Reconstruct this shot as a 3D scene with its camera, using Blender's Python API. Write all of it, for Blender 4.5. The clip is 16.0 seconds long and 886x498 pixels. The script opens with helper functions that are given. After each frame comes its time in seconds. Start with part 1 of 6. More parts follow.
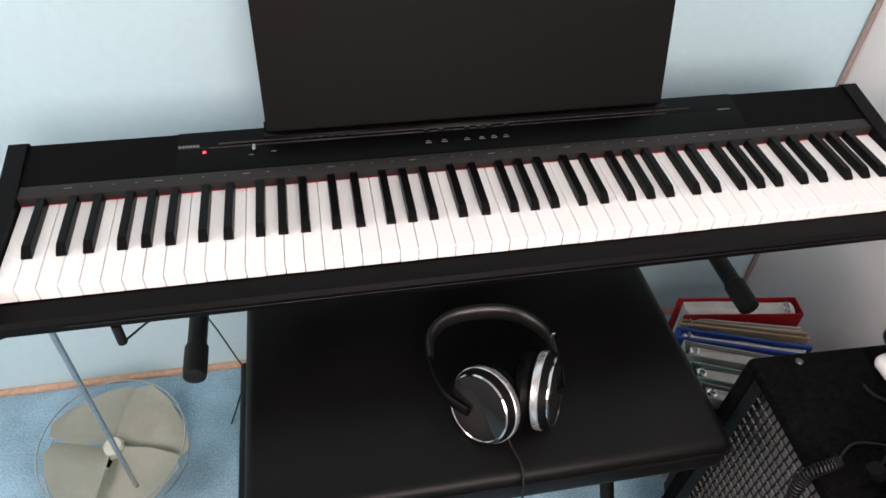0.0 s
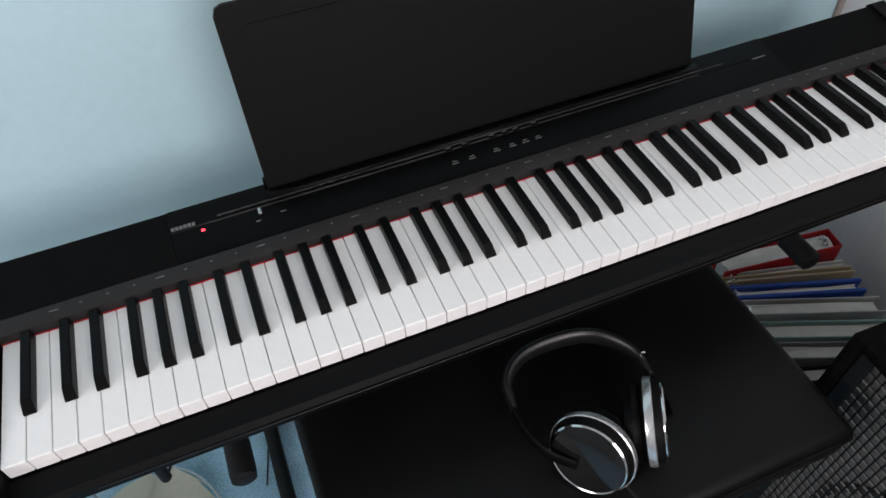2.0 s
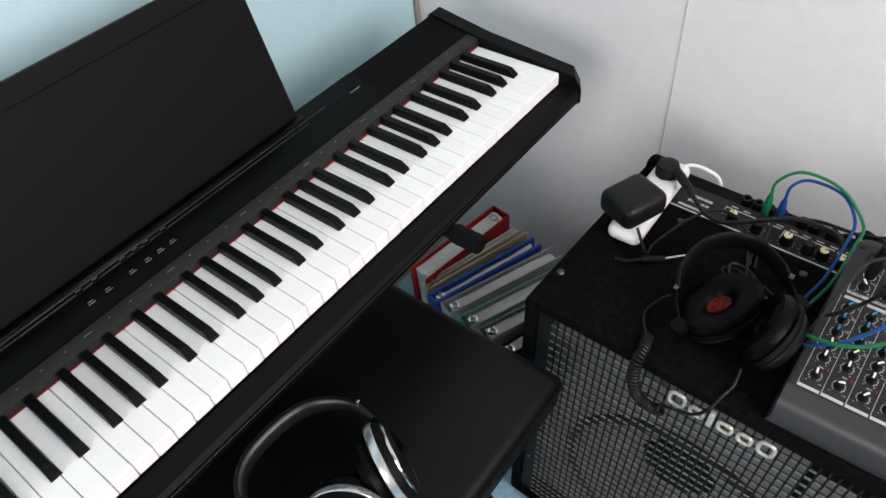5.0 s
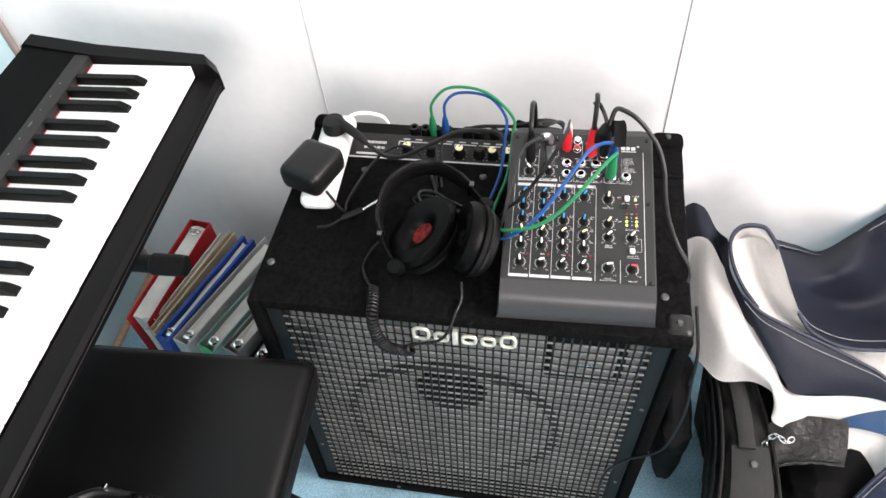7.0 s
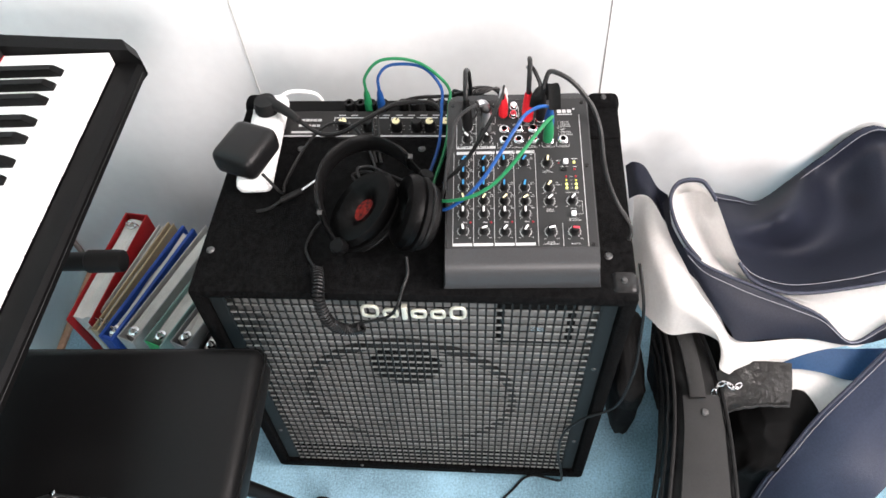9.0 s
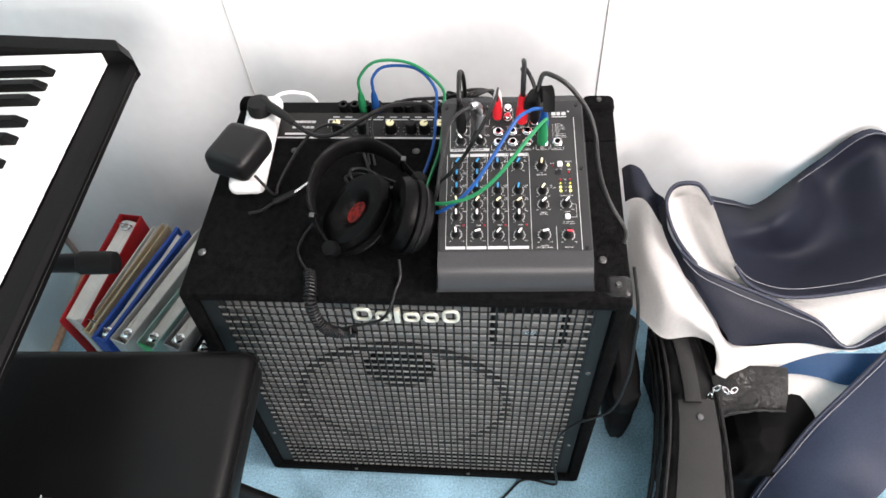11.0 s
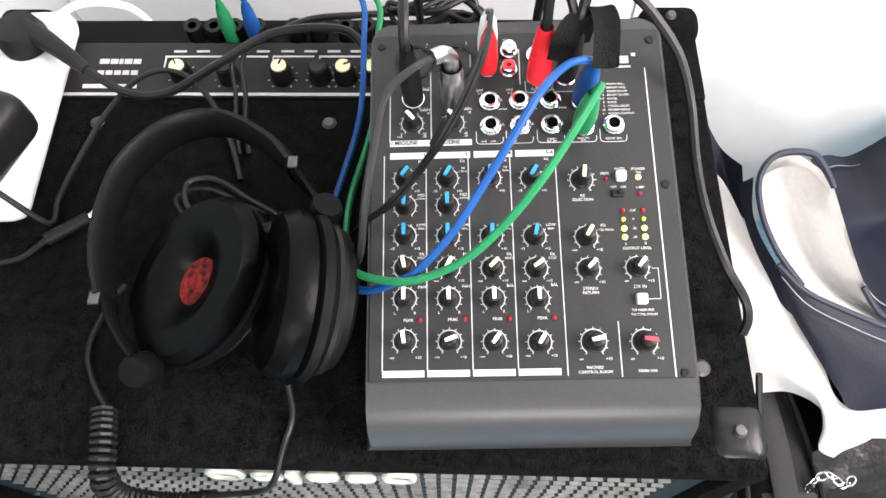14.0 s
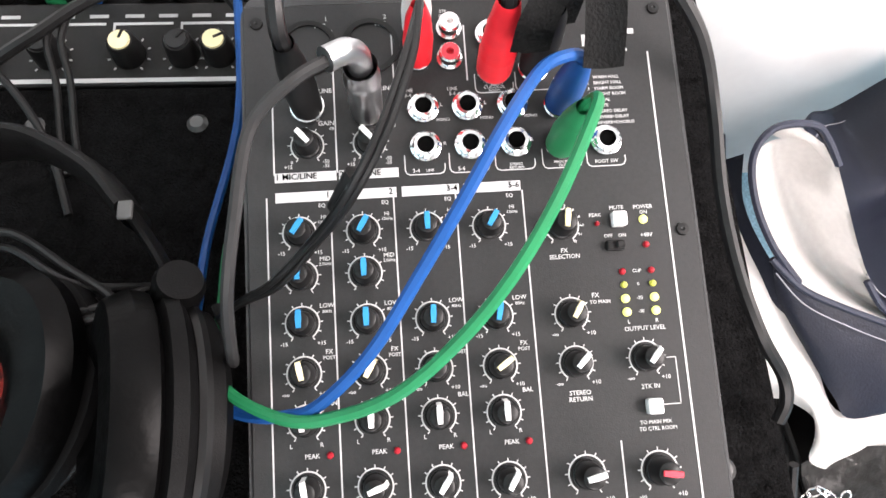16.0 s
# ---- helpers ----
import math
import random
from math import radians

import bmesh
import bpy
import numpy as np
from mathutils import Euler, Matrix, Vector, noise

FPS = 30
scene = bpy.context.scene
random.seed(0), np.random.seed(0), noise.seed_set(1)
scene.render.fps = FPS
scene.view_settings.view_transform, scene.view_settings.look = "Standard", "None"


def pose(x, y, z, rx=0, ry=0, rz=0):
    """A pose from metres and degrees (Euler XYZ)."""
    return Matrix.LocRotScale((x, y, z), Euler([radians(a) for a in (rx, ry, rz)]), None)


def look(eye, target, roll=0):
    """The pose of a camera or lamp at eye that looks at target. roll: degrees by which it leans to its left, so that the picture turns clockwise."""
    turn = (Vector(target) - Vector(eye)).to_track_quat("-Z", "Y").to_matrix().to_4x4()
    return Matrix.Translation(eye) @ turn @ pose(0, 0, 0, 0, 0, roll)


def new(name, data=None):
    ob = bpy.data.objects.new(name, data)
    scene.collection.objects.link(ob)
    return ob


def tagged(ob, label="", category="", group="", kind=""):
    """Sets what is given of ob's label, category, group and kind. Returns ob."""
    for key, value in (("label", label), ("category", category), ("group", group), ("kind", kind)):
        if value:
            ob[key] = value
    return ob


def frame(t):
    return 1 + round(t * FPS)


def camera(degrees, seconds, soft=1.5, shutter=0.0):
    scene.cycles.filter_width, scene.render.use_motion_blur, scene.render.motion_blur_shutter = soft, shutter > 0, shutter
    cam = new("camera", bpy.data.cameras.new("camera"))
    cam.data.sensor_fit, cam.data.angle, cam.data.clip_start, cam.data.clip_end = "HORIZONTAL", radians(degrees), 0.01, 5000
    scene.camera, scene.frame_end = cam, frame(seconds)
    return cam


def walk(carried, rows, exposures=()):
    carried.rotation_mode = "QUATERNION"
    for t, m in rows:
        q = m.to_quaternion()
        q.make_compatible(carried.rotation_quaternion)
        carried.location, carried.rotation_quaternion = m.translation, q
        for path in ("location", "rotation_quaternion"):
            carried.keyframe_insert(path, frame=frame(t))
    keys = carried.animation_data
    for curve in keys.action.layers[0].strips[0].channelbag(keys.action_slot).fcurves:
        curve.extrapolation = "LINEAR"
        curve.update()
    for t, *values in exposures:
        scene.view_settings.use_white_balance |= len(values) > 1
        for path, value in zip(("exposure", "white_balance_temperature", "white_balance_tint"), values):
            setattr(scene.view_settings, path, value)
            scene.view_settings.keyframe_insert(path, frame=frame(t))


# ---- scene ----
SOFT = 1.55
cam = camera(63.63, 16.0, soft=SOFT)
# seconds, eye, target, roll
PATH = [
    (0, (0.4363, -0.6266, 1.3614), (0.5918, 0.0725, 0.6635), 2.94),
    (0.5, (0.4409, -0.5423, 1.3410), (0.5769, 0.1329, 0.6160), 1.90),
    (1, (0.4113, -0.4720, 1.3363), (0.6208, 0.1556, 0.5864), 1.25),
    (1.5, (0.3811, -0.4337, 1.3439), (0.5684, 0.1896, 0.5847), -4.80),
    (2, (0.3541, -0.4285, 1.3491), (0.5678, 0.2007, 0.6019), -4.19),
    (2.5, (0.3333, -0.4362, 1.3706), (0.5694, 0.1819, 0.6207), -4.40),
    (3, (0.3437, -0.4313, 1.3665), (0.6356, 0.1601, 0.6148), -4.61),
    (3.5, (0.3626, -0.4346, 1.3601), (0.7024, 0.1339, 0.6109), -4.83),
    (4, (0.3880, -0.4383, 1.3611), (0.7704, 0.1329, 0.6348), -5.87),
    (4.5, (0.4208, -0.4520, 1.3660), (0.8658, 0.0867, 0.6506), -6.62),
    (5, (0.4567, -0.4662, 1.3519), (0.9670, -0.0031, 0.6272), -6.47),
    (5.2, (0.4642, -0.4835, 1.3453), (0.9941, -0.0426, 0.6209), -7.52),
    (7.3, (0.4986, -0.5098, 1.3347), (1.1075, -0.4116, 0.5475), -5.82),
    (7.5, (0.5031, -0.5130, 1.3366), (1.1013, -0.4231, 0.5403), -6.35),
    (8, (0.4943, -0.5135, 1.3321), (1.0927, -0.4222, 0.5361), -7.12),
    (8.5, (0.4967, -0.5131, 1.3252), (1.0949, -0.4346, 0.5277), -6.79),
    (9, (0.4950, -0.5161, 1.3266), (1.0918, -0.4464, 0.5273), -6.08),
    (11.5, (0.5014, -0.5239, 1.3181), (1.1007, -0.4556, 0.5206), -5.71),
    (12, (0.5127, -0.5198, 1.3033), (1.1195, -0.4649, 0.5104), -4.94),
    (12.5, (0.6034, -0.5124, 1.2492), (1.1825, -0.4677, 0.4352), -4.52),
    (13, (0.7374, -0.5167, 1.1482), (1.2803, -0.4502, 0.3110), -6.10),
    (13.5, (0.8284, -0.5174, 1.0772), (1.3282, -0.4695, 0.2124), -4.63),
    (14, (0.8823, -0.5129, 1.0350), (1.3353, -0.4885, 0.1439), -3.94),
    (14.5, (0.9213, -0.5017, 1.0145), (1.3588, -0.5006, 0.1153), -2.93),
    (15, (0.9552, -0.5122, 0.9936), (1.3741, -0.5491, 0.0863), 1.24),
    (15.5, (0.9851, -0.5179, 0.9642), (1.3719, -0.5734, 0.0437), 4.38),
    (16, (1.0001, -0.5208, 0.9400), (1.3542, -0.5771, 0.0065), 5.06),
]
EXPOSURES = [(0.0, 0.62, 7100, 25), (0.5, 0.26, 6900, 21), (1.2, -0.03, 6600, 18), (1.7, -0.02, 6450, 17), (2.4, 0.18, 6550, 17), (3.0, 0.12, 6650, 20), (4.0, 0.08, 6550, 17), (4.5, 0.22, 6450, 17), (5.0, 0.52, 6500, 16), (7.5, 1.57, 6700, 16), (12.0, 1.5, 6700, 16), (13.0, 1.62, 6650, 15), (14.0, 1.92, 6650, 15), (15.0, 1.98, 6650, 15), (16.0, 1.83, 6700, 17)]
walk(cam, [(t, look(eye, target, roll)) for t, eye, target, roll in PATH], EXPOSURES)

# ---- light: overcast daylight through two windows, west and south ----
world = bpy.data.worlds.new("sky")
scene.world = world
world.use_nodes = True
wn = world.node_tree.nodes
sky = wn.new("ShaderNodeTexSky")
sky.sky_type, sky.sun_disc, sky.sun_elevation, sky.sun_rotation = "NISHITA", False, radians(40), radians(200)
world.node_tree.links.new(sky.outputs[0], wn["Background"].inputs[0])
wn["Background"].inputs[1].default_value = 0.05
WIN_Y0, WIN_Y1, WIN_Z0, WIN_Z1 = -1.45, -0.25, 1.15, 2.25
WIN_X0, WIN_X1 = 0.05, 1.25
XW, YN, XE, YS, CEIL = 1.45, 0.433, -1.7, -1.85, 2.4


def area_lamp(name, eye, target, w, h, watts, colour):
    lamp = bpy.data.lights.new(name, "AREA")
    lamp.shape, lamp.size, lamp.size_y, lamp.energy, lamp.color = "RECTANGLE", w, h, watts, colour
    ob = new(name, lamp)
    ob.matrix_world = look(eye, target)
    return ob


area_lamp("window_daylight", (XE + 0.02, (WIN_Y0 + WIN_Y1) / 2, (WIN_Z0 + WIN_Z1) / 2), (0, (WIN_Y0 + WIN_Y1) / 2, 1.2), WIN_Y1 - WIN_Y0 - 0.1, WIN_Z1 - WIN_Z0 - 0.1, 24, (1.0, 0.95, 0.92))
area_lamp("south_daylight", ((WIN_X0 + WIN_X1) / 2, YS + 0.02, (WIN_Z0 + WIN_Z1) / 2), ((WIN_X0 + WIN_X1) / 2, 0, 1.2), WIN_X1 - WIN_X0 - 0.1, WIN_Z1 - WIN_Z0 - 0.1, 26, (1.0, 0.95, 0.92))


# ---- materials ----
def surface(name, colour, rough=0.5, metal=0.0, vary=0.12, fine=120.0, coarse=6.0, bump=0.0, bump_scale=300.0, second=None, coat=0.0, glow=0.0, random=0.0, spec=0.25):
    """A Principled material whose colour and gloss vary at two scales, with fine relief."""
    m = bpy.data.materials.new(name)
    m.use_nodes = True
    n, l = m.node_tree.nodes, m.node_tree.links
    p = n["Principled BSDF"]
    co = n.new("ShaderNodeTexCoord").outputs["Object"]

    def noise_tex(scale, detail):
        t = n.new("ShaderNodeTexNoise")
        t.inputs["Scale"].default_value, t.inputs["Detail"].default_value = scale, detail
        l.new(co, t.inputs["Vector"])
        return t.outputs["Fac"]

    f, c = noise_tex(fine, 3), noise_tex(coarse, 4)
    mix = n.new("ShaderNodeMath")
    mix.operation = "MULTIPLY_ADD"
    l.new(f, mix.inputs[0])
    mix.inputs[1].default_value = 0.5
    half = n.new("ShaderNodeMath")
    half.operation = "MULTIPLY"
    half.inputs[1].default_value = 0.5
    l.new(c, half.inputs[0])
    l.new(half.outputs[0], mix.inputs[2])
    ramp = n.new("ShaderNodeValToRGB")
    dark = [v * (1 - vary) for v in colour]
    light = second if second else [min(1, v * (1 + vary)) for v in colour]
    ramp.color_ramp.elements[0].position, ramp.color_ramp.elements[1].position = 0.36, 0.64
    ramp.color_ramp.elements[0].color, ramp.color_ramp.elements[1].color = (*dark, 1), (*light, 1)
    l.new(mix.outputs[0], ramp.inputs[0])
    out = ramp.outputs[0]
    if random:
        hsv = n.new("ShaderNodeHueSaturation")
        info = n.new("ShaderNodeObjectInfo")
        mr = n.new("ShaderNodeMapRange")
        mr.inputs["To Min"].default_value, mr.inputs["To Max"].default_value = 1 - random, 1 + random * 0.5
        l.new(info.outputs["Random"], mr.inputs[0])
        l.new(mr.outputs[0], hsv.inputs["Value"])
        l.new(out, hsv.inputs["Color"])
        out = hsv.outputs[0]
    l.new(out, p.inputs["Base Color"])
    rr = n.new("ShaderNodeMapRange")
    rr.inputs["To Min"].default_value, rr.inputs["To Max"].default_value = max(0.02, rough - 0.08), min(1, rough + 0.08)
    l.new(c, rr.inputs[0])
    l.new(rr.outputs[0], p.inputs["Roughness"])
    p.inputs["Metallic"].default_value = metal
    p.inputs["Specular IOR Level"].default_value = spec
    p.inputs["Coat Weight"].default_value = coat
    if glow:
        p.inputs["Emission Color"].default_value = (*colour, 1)
        p.inputs["Emission Strength"].default_value = glow
    if bump:
        b = n.new("ShaderNodeBump")
        b.inputs["Strength"].default_value, b.inputs["Distance"].default_value = bump, 0.002
        l.new(noise_tex(bump_scale, 3), b.inputs["Height"])
        l.new(b.outputs[0], p.inputs["Normal"])
    return m


M_NORTH = surface("pale_blue_wall_paint", (0.49, 0.69, 0.74), 0.7, vary=0.03, fine=60, coarse=2, bump=0.15, bump_scale=160)
M_EAST = surface("white_wall_board", (0.76, 0.76, 0.76), 0.6, vary=0.03, fine=40, coarse=2, bump=0.06, bump_scale=90)
# for the unseen walls and ceiling: darkened to cut the bounced fill light
M_UNSEEN = surface("darkened_unseen_wall", (0.42, 0.42, 0.41), 0.6, vary=0.03)
M_SEAM = surface("dark_joint", (0.18, 0.17, 0.16), 0.8)
M_CARPET = surface("blue_carpet", (0.27, 0.46, 0.57), 0.95, vary=0.35, fine=260, coarse=9, bump=1.0, bump_scale=420, spec=0.1)
M_TRIM = surface("pinkish_wood_strip", (0.55, 0.36, 0.25), 0.6, vary=0.2, fine=90)
M_BODY = surface("black_textured_plastic", (0.00293, 0.00293, 0.00306), 0.5, vary=0.25, fine=500, coarse=8, bump=0.12, bump_scale=1500, spec=0.091)
M_PANEL = surface("black_satin_panel", (0.0018, 0.0018, 0.00192), 0.30, vary=0.25, fine=300, coarse=7, spec=0.084)
M_STRIP = surface("dark_grey_name_strip", (0.017, 0.0162, 0.0162), 0.5, vary=0.15, fine=300)
M_GRILLE_CLOTH = surface("matt_black_speaker_cover", (0.0024, 0.0024, 0.0025), 0.75, vary=0.3, fine=900, bump=0.3, bump_scale=1800, spec=0.08)
M_IVORY = surface("white_key_plastic", (0.88, 0.88, 0.865), 0.28, vary=0.02, fine=80, coarse=10, random=0.02)
M_EBONY = surface("black_key_plastic", (0.0022, 0.0022, 0.0023), 0.36, vary=0.2, fine=400, spec=0.12)
M_FELT = surface("red_felt", (0.55, 0.02, 0.03), 0.9, vary=0.3, fine=600, spec=0.1)
M_PRINT = surface("pale_grey_print", (0.38, 0.38, 0.38), 0.6)
M_DIMPRINT = surface("dim_grey_print", (0.15, 0.15, 0.15), 0.6)
M_JOINT = surface("pale_filler", (0.52, 0.51, 0.49), 0.8)
M_RED_LED = surface("red_led", (1.0, 0.03, 0.05), 0.4, glow=4.0)
M_METAL = surface("brushed_metal", (0.55, 0.55, 0.56), 0.3, metal=1.0, vary=0.15)
M_CHROME = surface("chrome", (0.75, 0.75, 0.76), 0.12, metal=1.0, vary=0.05)
M_REST = surface("charcoal_music_rest", (0.004, 0.0039, 0.004), 0.55, vary=0.12, fine=500, coarse=3, bump=0.08, bump_scale=1600, spec=0.1)
M_VINYL = surface("black_leatherette", (0.0034, 0.0034, 0.0035), 0.42, vary=0.25, fine=300, coarse=8, bump=0.12, bump_scale=700, spec=0.17)
M_TUBE = surface("black_powder_coat", (0.0035, 0.0035, 0.00364), 0.45, vary=0.2, fine=400)
M_RUBBER = surface("black_rubber", (0.006, 0.006, 0.00624), 0.6, vary=0.2, fine=300)
M_TOLEX = surface("black_carpet_covering", (0.0016, 0.0016, 0.0017), 0.95, vary=0.6, second=(0.0085, 0.0085, 0.0088), fine=620, coarse=160, bump=1.0, bump_scale=900, spec=0.04)
M_GRILL = surface("dark_metal_grille", (0.010, 0.012, 0.0125), 0.5, metal=0.0, vary=0.15, fine=200, spec=0.13)
M_BAFFLE = surface("dark_moulded_frame", (0.008, 0.008, 0.008), 0.6, vary=0.2, spec=0.12)
# far paler than the grille: the glint on each lip is in the colour
M_LIP = surface("grille_lip_highlight", (0.26, 0.26, 0.25), 0.4, metal=0.4, vary=0.4, fine=150, coarse=20)
M_CAP = surface("scuffed_black_metal", (0.006, 0.006, 0.0062), 0.32, vary=0.6, fine=140, coarse=30, bump=0.15, bump_scale=200, spec=0.25)
M_BACKING = surface("grey_backing_cloth", (0.2, 0.195, 0.19), 0.8, vary=0.12, fine=200)
M_CONE = surface("speaker_cone", (0.21, 0.20, 0.19), 0.6, vary=0.2)
M_BADGE = surface("silver_badge", (0.62, 0.61, 0.52), 0.35, metal=0.4, vary=0.08)
M_MIXTOP = surface("dark_grey_mixer_paint", (0.020, 0.020, 0.0205), 0.42, vary=0.12, fine=600, coarse=8, bump=0.1, bump_scale=1800)
M_MIXBODY = surface("charcoal_mixer_plastic", (0.038, 0.038, 0.0395), 0.36, vary=0.1, fine=500)
M_SILK = surface("white_screen_print", (0.46, 0.46, 0.46), 0.6, vary=0.05)
M_KNOB = surface("black_knob", (0.005, 0.005, 0.0052), 0.4, vary=0.2, fine=600)
M_BLUECAP = surface("light_blue_pointer", (0.022, 0.21, 0.43), 0.4, vary=0.08)
M_CREAMCAP = surface("cream_pointer", (0.78, 0.70, 0.42), 0.4, vary=0.08)
M_WHITECAP = surface("white_pointer", (0.78, 0.78, 0.77), 0.4, vary=0.05)
M_REDCAP = surface("red_pointer", (0.6, 0.05, 0.07), 0.4, vary=0.1)
M_REDPLUG = surface("red_plug_plastic", (0.72, 0.02, 0.03), 0.4, vary=0.1)
M_GREEN = surface("green_cable", (0.01, 0.165, 0.062), 0.42, vary=0.1)
M_BLUE = surface("blue_cable", (0.007, 0.058, 0.215), 0.42, vary=0.1)
M_BLACKCABLE = surface("black_cable", (0.007, 0.007, 0.00728), 0.42, vary=0.15)
M_GREYCABLE = surface("grey_cable", (0.019, 0.019, 0.0195), 0.5, vary=0.15)
M_WHITEPL = surface("white_plastic", (0.78, 0.78, 0.77), 0.35, vary=0.03)
M_YELLOWLED = surface("lit_yellow_led", (0.80, 0.86, 0.22), 0.4, glow=0.22)
M_DIMLED = surface("unlit_yellow_led", (0.45, 0.45, 0.08), 0.3)
M_REDLENS = surface("unlit_red_led", (0.26, 0.012, 0.02), 0.3)
M_DARK = surface("black_hole", (0.003, 0.003, 0.003), 0.9, spec=0.0)
M_CUSHION = surface("black_pleather_cushion", (0.0014, 0.0014, 0.00147), 0.38, vary=0.2, fine=200, bump=0.25, bump_scale=130, spec=0.07)
M_REDMESH = surface("red_driver_cloth", (0.03, 0.002, 0.0015), 0.8, vary=0.95, second=(0.24, 0.012, 0.007), fine=330, coarse=160)
M_SILVER = surface("silver_plastic_ring", (0.62, 0.63, 0.64), 0.25, metal=0.8, vary=0.08)
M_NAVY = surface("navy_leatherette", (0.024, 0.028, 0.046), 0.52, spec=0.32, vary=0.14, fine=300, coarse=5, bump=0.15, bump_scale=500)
M_CREAM = surface("off_white_leatherette", (0.82, 0.80, 0.78), 0.5, vary=0.05, fine=200, coarse=4, bump=0.1, bump_scale=400)
M_STITCH = surface("grey_thread", (0.25, 0.25, 0.28), 0.7)
M_DULLSCREW = surface("blackened_screw", (0.09, 0.09, 0.09), 0.45, metal=0.7)
M_GLOSSBAND = surface("glossy_black_headband", (0.009, 0.009, 0.009), 0.36, vary=0.15, fine=200, spec=0.5)
M_CORNER = surface("brown_corner_bead", (0.30, 0.25, 0.23), 0.6)
M_NYLON = surface("black_nylon_cloth", (0.0084, 0.0084, 0.00854), 0.6, vary=0.3, fine=500, bump=0.4, bump_scale=800, spec=0.175)
M_LEATHER = surface("shiny_black_leather", (0.03, 0.029, 0.028), 0.32, vary=0.5, fine=120, coarse=18, bump=0.9, bump_scale=110, spec=0.45)
M_WEB = surface("grey_black_webbing", (0.018, 0.018, 0.018), 0.6, vary=0.25, fine=500, coarse=14, bump=0.4, bump_scale=900)
M_RIM = surface("grey_speaker_surround", (0.045, 0.045, 0.045), 0.6, vary=0.2)
M_PAPER = surface("white_paper_edges", (0.66, 0.64, 0.6), 0.8, vary=0.12, fine=700, coarse=30)
M_CTL = surface("charcoal_control_panel", (0.014, 0.0135, 0.0135), 0.45, vary=0.15, fine=400, spec=0.2)
M_ADAPTER = surface("black_moulded_plastic", (0.006, 0.006, 0.0063), 0.36, vary=0.2, fine=600, bump=0.1, bump_scale=1500, spec=0.22)
# paler than the piano's black: edge highlights put into the colour
M_HIGHLIGHT = surface("edge_highlight_plastic", (0.028, 0.027, 0.027), 0.3, vary=0.6, fine=90, coarse=14, spec=0.4)
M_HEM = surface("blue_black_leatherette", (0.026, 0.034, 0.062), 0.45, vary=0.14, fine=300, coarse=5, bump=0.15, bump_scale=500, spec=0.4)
# bluer than the navy, and lightened further to carry the window sheen
M_LOWER = surface("sheen_paled_slate_leatherette", (0.050, 0.062, 0.105), 0.42, vary=0.14, fine=300, coarse=5, bump=0.15, bump_scale=500, spec=0.45)
M_BLADE = surface("cream_fan_plastic", (0.52, 0.55, 0.47), 0.4, vary=0.05)


# ---- mesh helpers ----
def shade(me, smooth):
    me.polygons.foreach_set("use_smooth", [smooth] * len(me.polygons))


def thing(name, base, label, category, group="", kind=""):
    ob = new(name)
    ob.empty_display_size = 0.05
    ob.matrix_world = base if isinstance(base, Matrix) else Matrix.Translation(base)
    return tagged(ob, label, category, group, kind)


def part(name, bm, material, parent=None, label="", smooth=False, angle=35, local=False):
    """Links a bmesh as one mesh object under a thing or a part; the bmesh is in world coordinates unless local."""
    me = bpy.data.meshes.new(name)
    if parent is not None and not local:
        bmesh.ops.transform(bm, matrix=world_of(parent).inverted(), verts=bm.verts)
    bmesh.ops.recalc_face_normals(bm, faces=bm.faces)
    if smooth:
        lim = radians(angle)
        for e in bm.edges:
            e.smooth = not (len(e.link_faces) == 2 and e.calc_face_angle(0) > lim)
    bm.to_mesh(me)
    bm.free()
    shade(me, smooth)
    me.materials.append(material)
    ob = new(name, me)
    if parent is not None:
        ob.parent = parent
    return tagged(ob, label)


def world_of(ob):
    m = ob.matrix_basis.copy()
    while ob.parent:
        ob = ob.parent
        m = ob.matrix_basis @ m
    return m


def box(bm, lo, hi, bevel=0.0, seg=2, m=None):
    lo, hi = Vector(lo), Vector(hi)
    c, s = (lo + hi) / 2, hi - lo
    mat = Matrix.Translation(c) @ Matrix.Diagonal((*s, 1))
    if m is not None:
        mat = m @ mat
    vs = bmesh.ops.create_cube(bm, size=1, matrix=mat)["verts"]
    if bevel:
        es = list({e for v in vs for e in v.link_edges})
        bmesh.ops.bevel(bm, geom=es, offset=bevel, segments=seg, profile=0.5, affect="EDGES")


def rod(bm, a, b, r0, r1=None, seg=16, caps=True):
    a, b = Vector(a), Vector(b)
    d = b - a
    m = Matrix.Translation((a + b) / 2) @ d.to_track_quat("Z", "Y").to_matrix().to_4x4()
    bmesh.ops.create_cone(bm, cap_ends=caps, segments=seg, radius1=r0, radius2=r0 if r1 is None else r1, depth=d.length, matrix=m)


def lathe(bm, profile, m, seg=32):
    """Turns (radius, height) pairs round the z axis of m."""
    rings = []
    for r, h in profile:
        if r < 1e-6:
            rings.append([bm.verts.new(m @ Vector((0, 0, h)))])
        else:
            rings.append([bm.verts.new(m @ Vector((r * math.cos(2 * math.pi * i / seg), r * math.sin(2 * math.pi * i / seg), h))) for i in range(seg)])
    for a, b in zip(rings, rings[1:]):
        for i in range(seg):
            j = (i + 1) % seg
            if len(a) == 1 and len(b) > 1:
                bm.faces.new((a[0], b[i], b[j]))
            elif len(b) == 1 and len(a) > 1:
                bm.faces.new((a[i], a[j], b[0]))
            elif len(a) > 1:
                bm.faces.new((a[i], a[j], b[j], b[i]))


